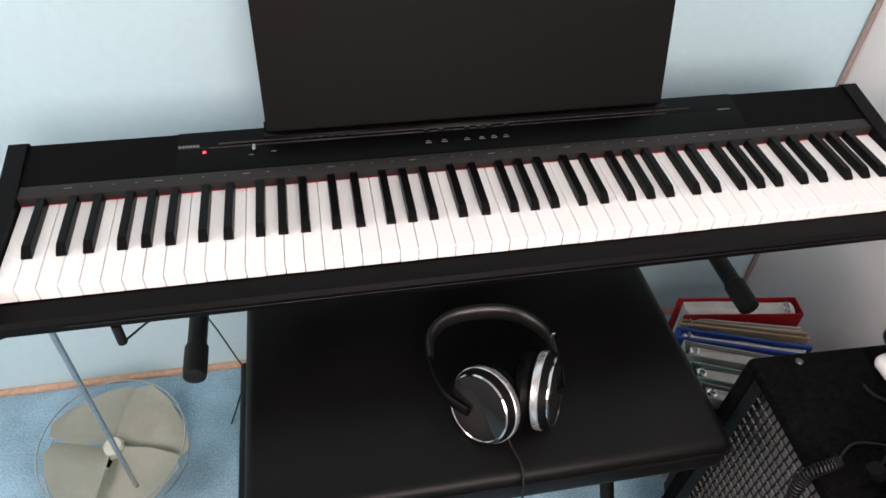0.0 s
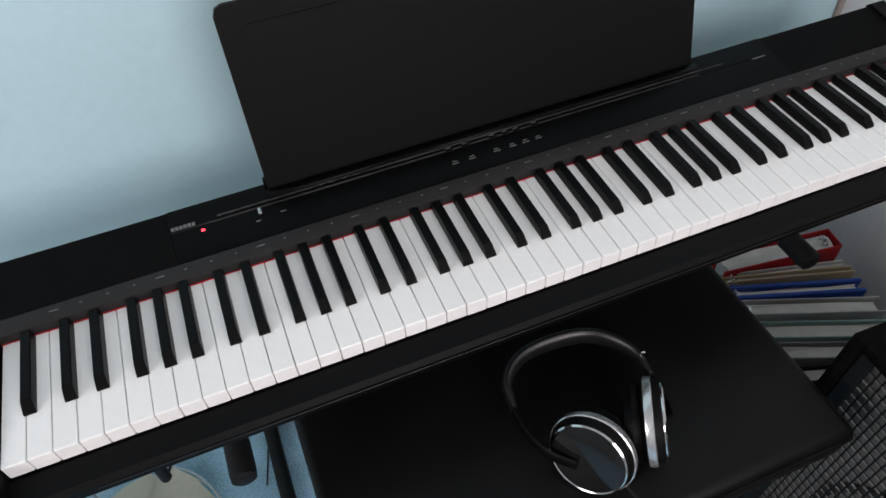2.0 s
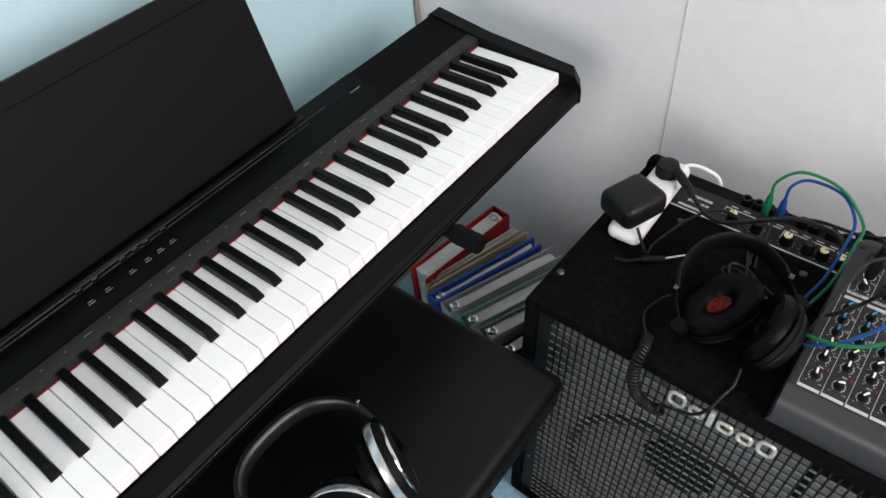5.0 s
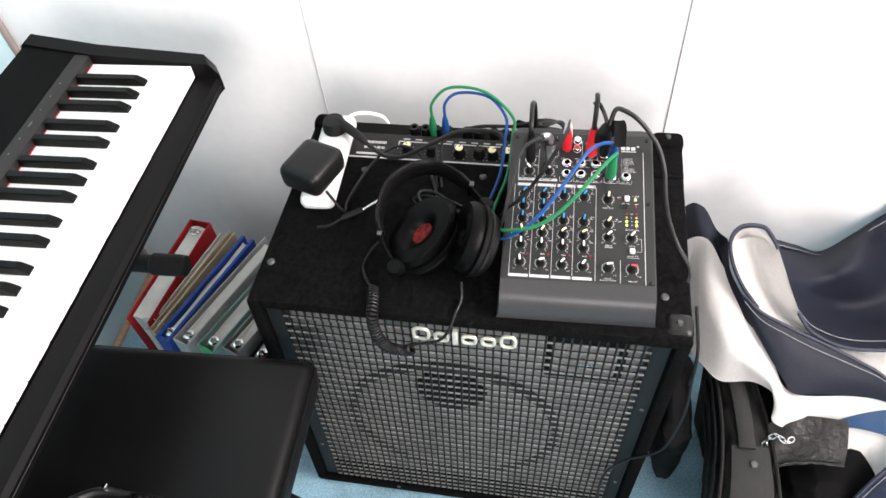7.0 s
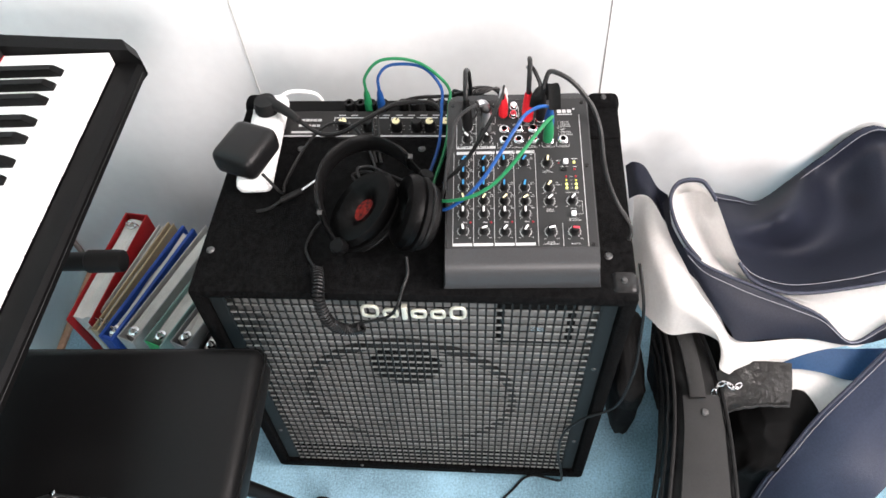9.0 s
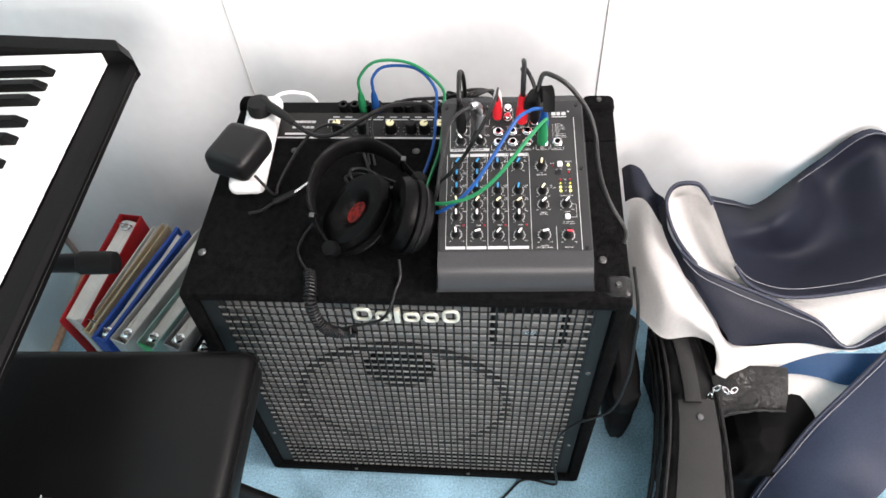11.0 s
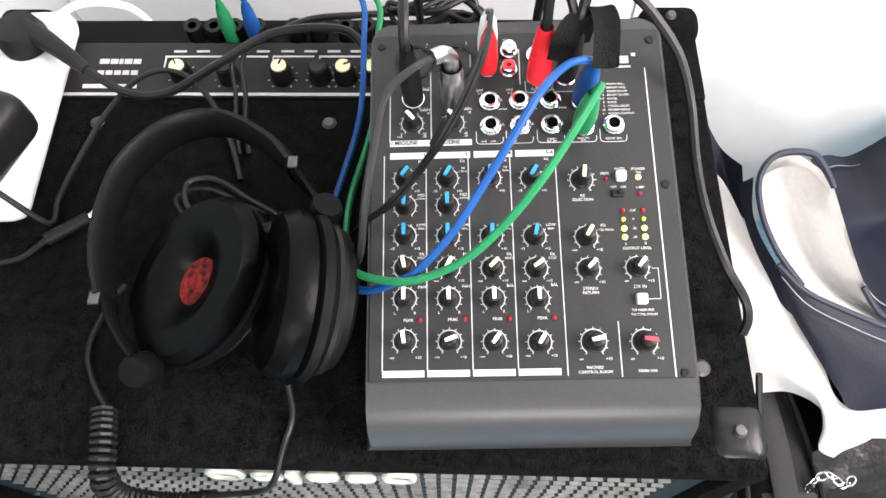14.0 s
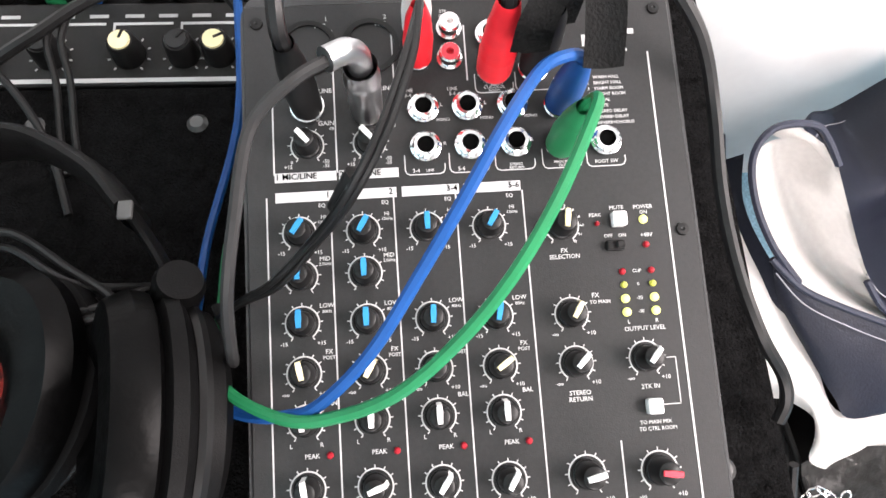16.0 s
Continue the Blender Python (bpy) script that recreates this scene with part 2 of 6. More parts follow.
def spline(points, steps=10):
    """A Catmull-Rom line through the points."""
    p = [Vector(q) for q in points]
    p = [2 * p[0] - p[1]] + p + [2 * p[-1] - p[-2]]
    out = []
    for i in range(1, len(p) - 2):
        for k in range(steps):
            t = k / steps
            out.append(0.5 * (2 * p[i] + (p[i + 1] - p[i - 1]) * t + (2 * p[i - 1] - 5 * p[i] + 4 * p[i + 1] - p[i + 2]) * t * t + (3 * p[i] - p[i - 1] - 3 * p[i + 1] + p[i + 2]) * t ** 3))
    return out + [p[-2]]


def sweep(bm, line, section, closed=True, up=(0, 0, 1)):
    """Carries a section of (side, up) pairs along a line."""
    rings, prev = [], None
    n = len(line)
    for i, q in enumerate(line):
        d = (line[min(i + 1, n - 1)] - line[max(i - 1, 0)]).normalized()
        if prev is None:
            side = d.cross(Vector(up))
            if side.length < 1e-4:
                side = d.cross(Vector((1, 0, 0)))
        else:
            side = prev - d * prev.dot(d)
        side.normalize()
        prev = side
        top = side.cross(d)
        sec = section(i / max(1, n - 1)) if callable(section) else section
        rings.append([bm.verts.new(q + side * a + top * b) for a, b in sec])
    k = len(rings[0])
    for a, b in zip(rings, rings[1:]):
        for i in range(k if closed else k - 1):
            j = (i + 1) % k
            bm.faces.new((a[i], a[j], b[j], b[i]))
    if closed:
        bm.faces.new(rings[0][::-1])
        bm.faces.new(rings[-1])


def circle(r, seg=10):
    return [(r * math.cos(2 * math.pi * i / seg), r * math.sin(2 * math.pi * i / seg)) for i in range(seg)]


def oval(a, b, seg=12):
    return [(a * math.cos(2 * math.pi * i / seg), b * math.sin(2 * math.pi * i / seg)) for i in range(seg)]


def cable(bm, points, r, steps=10, seg=8):
    sweep(bm, spline(points, steps), circle(r, seg))


def prism(bm, outline, x0, x1):
    """An outline of (y, z) pairs drawn out from x0 to x1."""
    a = [bm.verts.new((x0, y, z)) for y, z in outline]
    b = [bm.verts.new((x1, y, z)) for y, z in outline]
    k = len(outline)
    for i in range(k):
        j = (i + 1) % k
        bm.faces.new((a[i], a[j], b[j], b[i]))
    bm.faces.new(a[::-1])
    bm.faces.new(b)


def soften(bm, offset, seg=2, limit=30):
    es = [e for e in bm.edges if len(e.link_faces) == 2 and e.calc_face_angle(0) > radians(limit)]
    bmesh.ops.bevel(bm, geom=es, offset=offset, segments=seg, profile=0.5, affect="EDGES", clamp_overlap=True)


def lettering(items, m):
    """Lines of type as one bmesh: (text, x, y, height[, align]) on the xy plane of m."""
    made = []
    for text, x, y, h, *al in items:
        cu = bpy.data.curves.new("type", "FONT")
        cu.body, cu.size, cu.align_x, cu.align_y, cu.resolution_u = text, h * 1.4, (al[0] if al else "CENTER"), "CENTER", 2
        cu.offset = h * 0.02
        ob = new("type", cu)
        made.append((ob, x, y))
    bpy.context.view_layer.update()
    dg = bpy.context.evaluated_depsgraph_get()
    bm = bmesh.new()
    for ob, x, y in made:
        me = bpy.data.meshes.new_from_object(ob.evaluated_get(dg))
        me.transform(m @ Matrix.Translation((x, y, 0)))
        bm.from_mesh(me)
        bpy.data.meshes.remove(me)
    for ob, x, y in made:
        cu = ob.data
        bpy.data.objects.remove(ob)
        bpy.data.curves.remove(cu)
    return bm


B = bmesh.new


# ---- the room ----
def structure(name, bm, material, label, category):
    return tagged(part(name, bm, material), label, category, kind="structure")


T = 0.1
b = B(); box(b, (XE - T, YS - T, -0.1), (XW + T, YN + T, 0)); structure("floor", b, M_CARPET, "pale blue short-pile carpet floor", "floor")
b = B(); box(b, (XE - T, YN, 0), (XW + T, YN + T, CEIL)); structure("wall_north", b, M_NORTH, "smooth pale blue painted wall", "wall")
east = structure("wall_east", (b := B(), box(b, (XW, YS - T, 0), (XW + T, YN, CEIL)))[0], M_EAST, "white painted board wall with thin joints", "wall")
for y, w, jm in ((-0.113, 0.0022, M_JOINT), (-0.702, 0.0018, M_SEAM)):
    b = B(); box(b, (XW - 0.0012, y - w / 2, 0), (XW + 0.001, y + w / 2, CEIL)); part("joint", b, jm, east)
# unseen south and west walls, kept dark so the far corner gets less fill
b = B()
box(b, (XE, YS - T, 0), (WIN_X0, YS, CEIL)); box(b, (WIN_X1, YS - T, 0), (XW, YS, CEIL))
box(b, (WIN_X0, YS - T, 0), (WIN_X1, YS, WIN_Z0)); box(b, (WIN_X0, YS - T, WIN_Z1), (WIN_X1, YS, CEIL))
structure("wall_south", b, M_UNSEEN, "plain unseen wall, darkened to cut bounced light, with a window opening", "wall")
b = B()
box(b, (XE - T, YS - T, 0), (XE, WIN_Y0, CEIL)); box(b, (XE - T, WIN_Y1, 0), (XE, YN, CEIL))
box(b, (XE - T, WIN_Y0, 0), (XE, WIN_Y1, WIN_Z0)); box(b, (XE - T, WIN_Y0, WIN_Z1), (XE, WIN_Y1, CEIL))
structure("wall_west", b, M_UNSEEN, "plain unseen wall, darkened to cut bounced light, with a window opening", "wall")
b = B(); box(b, (XE - T, YS - T, CEIL), (XW + T, YN + T, CEIL + 0.1)); structure("ceiling", b, M_UNSEEN, "plain unseen ceiling, darkened to cut bounced light", "ceiling")
b = B(); box(b, (XE, YN - 0.014, 0), (XW, YN, 0.012), 0.003); structure("trim", b, M_TRIM, "thin bare wooden strip along the wall foot", "trim")
b = B(); box(b, (XW - 0.010, YN - 0.010, 0.012), (XW, YN, CEIL), 0.003); structure("trim_corner", b, M_CORNER, "thin brown bead up the wall corner", "trim")
win = tagged(new("window_1"), "white framed window letting daylight in", "window", kind="structure")
b = B()
for lo, hi in (((XE - 0.08, WIN_Y0, WIN_Z0), (XE - 0.03, WIN_Y0 + 0.05, WIN_Z1)), ((XE - 0.08, WIN_Y1 - 0.05, WIN_Z0), (XE - 0.03, WIN_Y1, WIN_Z1)),
               ((XE - 0.08, WIN_Y0 + 0.05, WIN_Z0), (XE - 0.03, WIN_Y1 - 0.05, WIN_Z0 + 0.05)), ((XE - 0.08, WIN_Y0 + 0.05, WIN_Z1 - 0.05), (XE - 0.03, WIN_Y1 - 0.05, WIN_Z1))):
    box(b, lo, hi)
part("window_frame", b, M_WHITEPL, win)
win = tagged(new("window_2"), "white framed window letting daylight in", "window", kind="structure")
b = B()
for lo, hi in (((WIN_X0, YS - 0.08, WIN_Z0), (WIN_X0 + 0.05, YS - 0.03, WIN_Z1)), ((WIN_X1 - 0.05, YS - 0.08, WIN_Z0), (WIN_X1, YS - 0.03, WIN_Z1)),
               ((WIN_X0 + 0.05, YS - 0.08, WIN_Z0), (WIN_X1 - 0.05, YS - 0.03, WIN_Z0 + 0.05)), ((WIN_X0 + 0.05, YS - 0.08, WIN_Z1 - 0.05), (WIN_X1 - 0.05, YS - 0.03, WIN_Z1))):
    box(b, lo, hi)
part("window_frame", b, M_WHITEPL, win)


# ---- digital piano ----
ZK, PX0, PX1 = 0.74, 0.026, 1.300
KX = 0.052
piano = thing("digital_piano", ((PX0 + PX1) / 2, 0.11, 0.672), "black digital piano with white and black keys, switched on", "digital piano")
b = B()
prism(b, [(-0.020, 0.684), (-0.035, 0.700), (-0.036, 0.714), (-0.031, 0.719), (-0.004, 0.721), (0.0, 0.715), (0.20, 0.715), (0.245, 0.760), (0.250, 0.757), (0.250, 0.684), (0.240, 0.676), (-0.010, 0.676)], PX0 + 0.022, PX1 - 0.022)
soften(b, 0.002)
part("key_bed", b, M_BODY, piano, smooth=True)
for s in (0, 1):
    # end blocks with a cut front corner
    xo, xi = (PX0, KX - 0.0015) if s == 0 else (PX1, KX + 52 * 0.0235 + 0.0015)
    b = B()
    side = [(-0.022, 0.684), (-0.038, 0.700), (-0.038, 0.722), (-0.026, 0.741), (0.15, 0.755), (0.246, 0.771), (0.252, 0.766), (0.252, 0.684), (0.243, 0.676), (-0.012, 0.676)]
    prism(b, side, min(xo, xi), max(xo, xi))
    for v in b.verts:
        if abs(v.co.x - xo) < 1e-5 and v.co.y < -0.01:
            v.co.y += 0.016
    soften(b, 0.003)
    part("end_block", b, M_BODY, piano, smooth=True)
b = B()
prism(b, [(0.1512, 0.735), (0.1512, 0.7520), (0.1535, 0.7535), (0.1715, 0.7548), (0.1715, 0.735)], KX - 0.001, KX + 52 * 0.0235 + 0.001)
part("name_strip", b, M_STRIP, piano, "dark grey strip of printed voice names", smooth=True)
b = B()
prism(b, [(0.1722, 0.745), (0.1722, 0.7549), (0.1745, 0.7560), (0.2140, 0.7622), (0.2155, 0.7606), (0.2170, 0.7630), (0.247, 0.7678), (0.2495, 0.7655), (0.2495, 0.745)], 0.245, 1.078)
part("control_panel", b, M_PANEL, piano, smooth=True)
for x0, x1 in ((KX - 0.001, 0.2445), (1.0785, KX + 52 * 0.0235 + 0.001)):
    b = B()
    prism(b, [(0.1722, 0.745), (0.1722, 0.7546), (0.175, 0.7556), (0.246, 0.7665), (0.2495, 0.7645), (0.2495, 0.745)], x0, x1)
    part("speaker_cover", b, M_GRILLE_CLOTH, piano, smooth=True)
b = B(); box(b, (KX, 0.1492, 0.7350), (KX + 52 * 0.0235, 0.1512, 0.7400)); part("felt_strip", b, M_FELT, piano, "red felt strip behind the keys")
# added pale strips paint the highlights on slot lip, panel groove and key-slip seam
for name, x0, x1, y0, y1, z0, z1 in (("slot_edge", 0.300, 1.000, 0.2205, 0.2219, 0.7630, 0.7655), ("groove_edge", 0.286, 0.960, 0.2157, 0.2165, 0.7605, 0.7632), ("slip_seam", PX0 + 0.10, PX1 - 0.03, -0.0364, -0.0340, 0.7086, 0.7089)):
    b = B(); box(b, (x0, y0, z0), (x1, y1, z1), 0.0003, 1); part(name, b, M_HIGHLIGHT, piano)
# rest slot
b = B()
prism(b, [(0.222, 0.760), (0.222, 0.7665), (0.2240, 0.7685), (0.233, 0.7695), (0.233, 0.760)], 0.362, 0.962)
prism(b, [(0.2435, 0.760), (0.2435, 0.7745), (0.2460, 0.7760), (0.2520, 0.7750), (0.2520, 0.760)], 0.362, 0.962)
part("rest_slot", b, M_PANEL, piano, smooth=True)


def on_panel(y):
    return 0.7578 + (y - 0.186) * 0.158 + 0.0003


b = B(); box(b, (0.2785, 0.2062, on_panel(0.208) - 0.003), (0.2828, 0.2094, on_panel(0.208) + 0.0012), 0.0008); part("power_lamp", b, M_RED_LED, piano, "small lit red power lamp")
for i in range(6):
    b = B(); box(b, (0.246 + i * 0.0048, 0.2180, on_panel(0.2180) - 0.004), (0.2496 + i * 0.0048, 0.2230, on_panel(0.2205) + 0.0005)); part("maker_bar", b, M_DIMPRINT, piano)
b = B(); box(b, (0.318, 0.2190, 0.755), (0.362, 0.2205, on_panel(0.22) + 0.0002)); part("slider_slot", b, M_DARK, piano)
b = B(); box(b, (0.3455, 0.2020, 0.763), (0.3500, 0.2110, on_panel(0.207) + 0.006), 0.001); part("volume_slider", b, M_METAL, piano, "small grey volume slider knob")
for x in (0.590, 0.612, 0.650, 0.668, 0.683, 0.709):
    b = B(); box(b, (x - 0.0045, 0.2125, 0.762), (x + 0.0045, 0.2165, on_panel(0.2145) + 0.0016), 0.0008); part("button", b, M_BODY, piano)
for x in (0.419, 0.432, 0.447, 0.462, 0.479):
    b = B(); box(b, (x - 0.0045, 0.2185, 0.764), (x + 0.0045, 0.2225, on_panel(0.2205) + 0.0016), 0.0008); part("button", b, M_BODY, piano)


def print_bar(x0, y0, x1, y1, z=None, material=M_DIMPRINT):
    top = on_panel((y0 + y1) / 2) if z is None else z
    bm = B(); box(bm, (x0, y0, top - 0.002), (x1, y1, top + 0.0003)); part("print_bar", bm, material, piano)


for x in (0.385, 0.398, 0.419, 0.432, 0.447, 0.462, 0.479):
    print_bar(x - 0.004, 0.2242, x + 0.004, 0.2254)
for x in (0.590, 0.612, 0.650, 0.668, 0.683, 0.709):
    print_bar(x - 0.0035, 0.2182, x + 0.0035, 0.2194)
for x in (0.590, 0.613, 0.646, 0.668, 0.686, 0.704):
    print_bar(x - 0.0045, 0.1925, x + 0.0045, 0.1936)
    print_bar(x - 0.0030, 0.1960, x + 0.0030, 0.1970)
print_bar(0.340, 0.1965, 0.346, 0.1977); print_bar(0.370, 0.2000, 0.377, 0.2012)
for i in range(40):
    x = KX + 0.0235 * (2.5 + 1.2 * i)
    w = 0.005 if i % 4 == 0 else 0.0014
    print_bar(x - w, 0.1625, x + w, 0.1637, 0.7543)
print_bar(1.045, 0.2145, 1.066, 0.2156)

# ---- music rest standing in the slot ----
rest = thing("music_rest", (0.662, 0.238, 0.758), "flat charcoal plastic music rest leaning back in the piano", "music rest")
lean = Matrix.Translation((0.662, 0.238, 0.756)) @ Matrix.Rotation(radians(-14), 4, "X")
b = B()
RW, RH, RT = 0.297, 0.228, 0.0035
out = [(-RW, 0), (RW, 0), (RW, RH - 0.012), (RW - 0.004, RH - 0.003), (RW - 0.012, RH), (-RW + 0.012, RH), (-RW + 0.004, RH - 0.003), (-RW, RH - 0.012)]
a1 = [b.verts.new(lean @ Vector((x, -RT, z))) for x, z in out]
a2 = [b.verts.new(lean @ Vector((x, RT, z))) for x, z in out]
for i in range(8):
    b.faces.new((a1[i], a1[(i + 1) % 8], a2[(i + 1) % 8], a2[i]))
b.faces.new(a1[::-1]); b.faces.new(a2)
soften(b, 0.0012)
part("board", b, M_REST, rest, smooth=True)
b = B()
box(b, (-RW + 0.03, -RT - 0.0012, RH - 0.026), (RW - 0.03, -RT + 0.001, RH - 0.0245), m=lean)
part("ridge", b, M_PANEL, rest)

# ---- keys ----
def white_key_mesh():
    bm = B()
    box(bm, (0.0004, 0, -0.020), (0.0231, 0.150, 0), 0.0009, 1)
    me = bpy.data.meshes.new("white_key")
    bm.to_mesh(me); bm.free(); me.materials.append(M_IVORY)
    return me


def black_key_mesh():
    bm = B()
    low = [(-0.0062, 0.0), (0.0062, 0.0), (0.0062, 0.098), (-0.0062, 0.098)]
    mid = [(-0.0060, 0.0015), (0.0060, 0.0015), (0.0060, 0.098), (-0.0060, 0.098)]
    top1 = [(-0.0053, 0.0105), (0.0053, 0.0105), (0.0053, 0.098), (-0.0053, 0.098)]
    top2 = [(-0.0046, 0.0122), (0.0046, 0.0122), (0.0046, 0.098), (-0.0046, 0.098)]
    rings = [[bm.verts.new((x, y, z)) for x, y in ring] for ring, z in ((low, 0.0003), (mid, 0.004), (top1, 0.0108), (top2, 0.0120))]
    for a, c in zip(rings, rings[1:]):
        for i in range(4):
            bm.faces.new((a[i], a[(i + 1) % 4], c[(i + 1) % 4], c[i]))
    bm.faces.new(rings[-1])
    me = bpy.data.meshes.new("black_key")
    bm.to_mesh(me); bm.free(); me.materials.append(M_EBONY)
    return me


WK, BK = white_key_mesh(), black_key_mesh()
inv = world_of(piano).inverted()
for i in range(52):
    k = new("white_key", WK)
    k.parent = piano
    k.matrix_basis = inv @ Matrix.Translation((KX + i * 0.0235, 0, ZK + random.uniform(-0.0003, 0.0003)))
    letter = (i + 5) % 7  # 0 is C
    shift = {0: -0.0035, 1: 0.0035, 3: -0.0045, 4: 0.0, 5: 0.0045}
    if letter in shift and i < 51:
        k = new("black_key", BK)
        k.parent = piano
        k.matrix_basis = inv @ Matrix.Translation((KX + (i + 1) * 0.0235 + shift[letter], 0.05, ZK))


# ---- piano bench ----
BX0, BX1, BY0, BY1, BZ = 0.305, 0.925, -0.228, 0.120, 0.556
bench = thing("piano_bench", ((BX0 + BX1) / 2, (BY0 + BY1) / 2, 0), "black leatherette piano bench pushed under the keyboard", "bench")
b = B()
box(b, (BX0, BY0, BZ - 0.062), (BX1, BY1, BZ), 0.016, 4)
for v in b.verts:
    if v.co.z > BZ - 0.02:
        u = (v.co.x - BX0) / (BX1 - BX0) * 2 - 1
        w = (v.co.y - BY0) / (BY1 - BY0) * 2 - 1
        v.co.z += 0.004 * (1 - u * u) * (1 - w * w)
part("cushion", b, M_VINYL, bench, smooth=True, angle=60)
b = B()
line = [Vector(p) for p in ((BX0 + 0.02, BY0 - 0.001, BZ - 0.016), (BX1 - 0.08, BY0 - 0.001, BZ - 0.016), (BX1 - 0.016, BY0 - 0.001, BZ - 0.016), (BX1 - 0.004, BY0 + 0.004, BZ - 0.016), (BX1 + 0.001, BY0 + 0.016, BZ - 0.016), (BX1 + 0.001, BY0 + 0.08, BZ - 0.016), (BX1 + 0.001, BY1 - 0.02, BZ - 0.016))]
sweep(b, spline(line, 6), circle(0.0022, 6))
part("piping", b, M_VINYL, bench, smooth=True)
b = B(); box(b, (BX0 + 0.02, BY0 + 0.02, BZ - 0.085), (BX1 - 0.02, BY1 - 0.02, BZ - 0.0625), 0.003); part("seat_frame", b, M_TUBE, bench)
for x in (BX0 + 0.05, BX1 - 0.05):
    for y0, y1 in ((BY0 + 0.03, BY1 - 0.03), (BY1 - 0.03, BY0 + 0.03)):
        b = B(); rod(b, (x, y0, 0.012), (x, y1, BZ - 0.086), 0.0125); part("leg", b, M_TUBE, bench, smooth=True)
for y in (BY0 + 0.03, BY1 - 0.03):
    b = B(); rod(b, (BX0 + 0.02, y, 0.013), (BX1 - 0.02, y, 0.013), 0.013); part("foot_bar", b, M_TUBE, bench, smooth=True)


# ---- keyboard amplifier ----
AX0, AX1, AY0, AY1, AZ = 0.958, 1.308, -0.692, -0.145, 0.616
amp = thing("keyboard_amplifier", ((AX0 + AX1) / 2, (AY0 + AY1) / 2, 0), "black carpet-covered keyboard amplifier with a metal grille", "amplifier")
FR = 0.036
# shell panels, with a lower control bay along the back of the top
def shell_wall(lo, hi, bev=0.006):
    bm = B(); box(bm, lo, hi, bev, 2)
    part("cabinet_panel", bm, M_TOLEX, amp, smooth=True)


shell_wall((AX0 - 0.002, AY0, 0.014), (AX1, AY0 + 0.019, AZ - 0.001))
shell_wall((AX0 - 0.002, AY1 - 0.019, 0.014), (AX1, AY1, AZ - 0.001))
shell_wall((AX0 - 0.001, AY0 + 0.001, AZ - 0.021), (AX1 - 0.082, AY1 - 0.001, AZ), 0.009)
shell_wall((AX0 - 0.002, AY0 + 0.002, 0.012), (AX1, AY1 - 0.002, 0.04))
shell_wall((AX1 - 0.02, AY0 + 0.002, 0.03), (AX1, AY1 - 0.002, AZ - 0.034))
shell_wall((AX1 - 0.088, AY0, AZ - 0.03), (AX1 - 0.004, -0.640, AZ + 0.003), 0.007)
shell_wall((AX1 - 0.088, -0.180, AZ - 0.03), (AX1 - 0.004, AY1, AZ + 0.003), 0.007)
b = B(); box(b, (AX0 + 0.036, AY0 + 0.02, 0.03), (AX0 + 0.046, AY1 - 0.02, AZ - 0.02)); part("baffle", b, M_BACKING, amp, "grey cloth backing behind the grille")
# solid flange round the grille, set back from the carpeted edge, with its screws
for lo, hi in ((AY0 + 0.0205, AY0 + FR + 0.003), (AY1 - FR - 0.003, AY1 - 0.0205)):
    b = B(); box(b, (AX0 + 0.0055, lo, 0.040), (AX0 + 0.0082, hi, AZ - 0.022), 0.001, 1); flange = part("grille_flange", b, M_GRILL, amp)
    for z in (0.17, 0.43):
        b = B(); lathe(b, [(0.0, 0.0022), (0.0026, 0.0018), (0.0036, 0.0)], Matrix.Translation((AX0 + 0.0055, (lo + hi) / 2, z)) @ Matrix.Rotation(radians(-90), 4, "Y"), 10); part("screw", b, M_DULLSCREW, flange, smooth=True)
for y in (-0.50, -0.30):
    b = B(); lathe(b, [(0.0, 0.0022), (0.0026, 0.0018), (0.0036, 0.0)], Matrix.Translation((AX0 - 0.0015, y, 0.033)) @ Matrix.Rotation(radians(-90), 4, "Y"), 10); part("screw", b, M_DULLSCREW, amp, smooth=True)
# punched grille: upright strips and cross strips with their lips
b = B()
gy0, gy1, gz0, gz1 = AY0 + FR + 0.004, AY1 - FR - 0.004, 0.042, AZ - 0.022
ny, nz = 44, 31
for i in range(ny + 1):
    y = gy0 + i * (gy1 - gy0) / ny
    box(b, (AX0 + 0.006, y - 0.0012, gz0), (AX0 + 0.0080, y + 0.0012, gz1))
# short pale strips stand in for light caught on the upper lips
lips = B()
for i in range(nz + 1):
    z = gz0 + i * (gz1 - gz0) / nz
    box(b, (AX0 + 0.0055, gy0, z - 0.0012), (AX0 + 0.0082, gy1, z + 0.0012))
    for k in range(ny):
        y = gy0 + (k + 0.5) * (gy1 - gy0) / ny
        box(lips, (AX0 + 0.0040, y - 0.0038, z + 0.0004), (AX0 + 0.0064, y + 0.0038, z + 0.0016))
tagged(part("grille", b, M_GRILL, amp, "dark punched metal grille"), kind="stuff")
tagged(part("grille_lip", lips, M_LIP, amp, "lips of the punched holes, pale with painted highlights"), kind="stuff")
FACE = Matrix.Translation((AX0 + 0.035, -0.398, 0.262)) @ Matrix.Rotation(radians(-90), 4, "Y") @ Matrix.Diagonal((1.0, 0.90, 1, 1))
b = B()
lathe(b, [(0.186, 0.0), (0.186, 0.008), (0.176, 0.010), (0.172, 0.004)], FACE, 48)
spk = part("speaker_rim", b, M_RIM, amp, "dark round speaker rim", smooth=True)
b = B(); lathe(b, [(0.172, 0.004), (0.160, 0.010), (0.145, 0.004), (0.066, 0.0012), (0.0, 0.0012)], FACE, 48); part("cone", b, M_CONE, spk, "grey paper speaker cone", smooth=True)
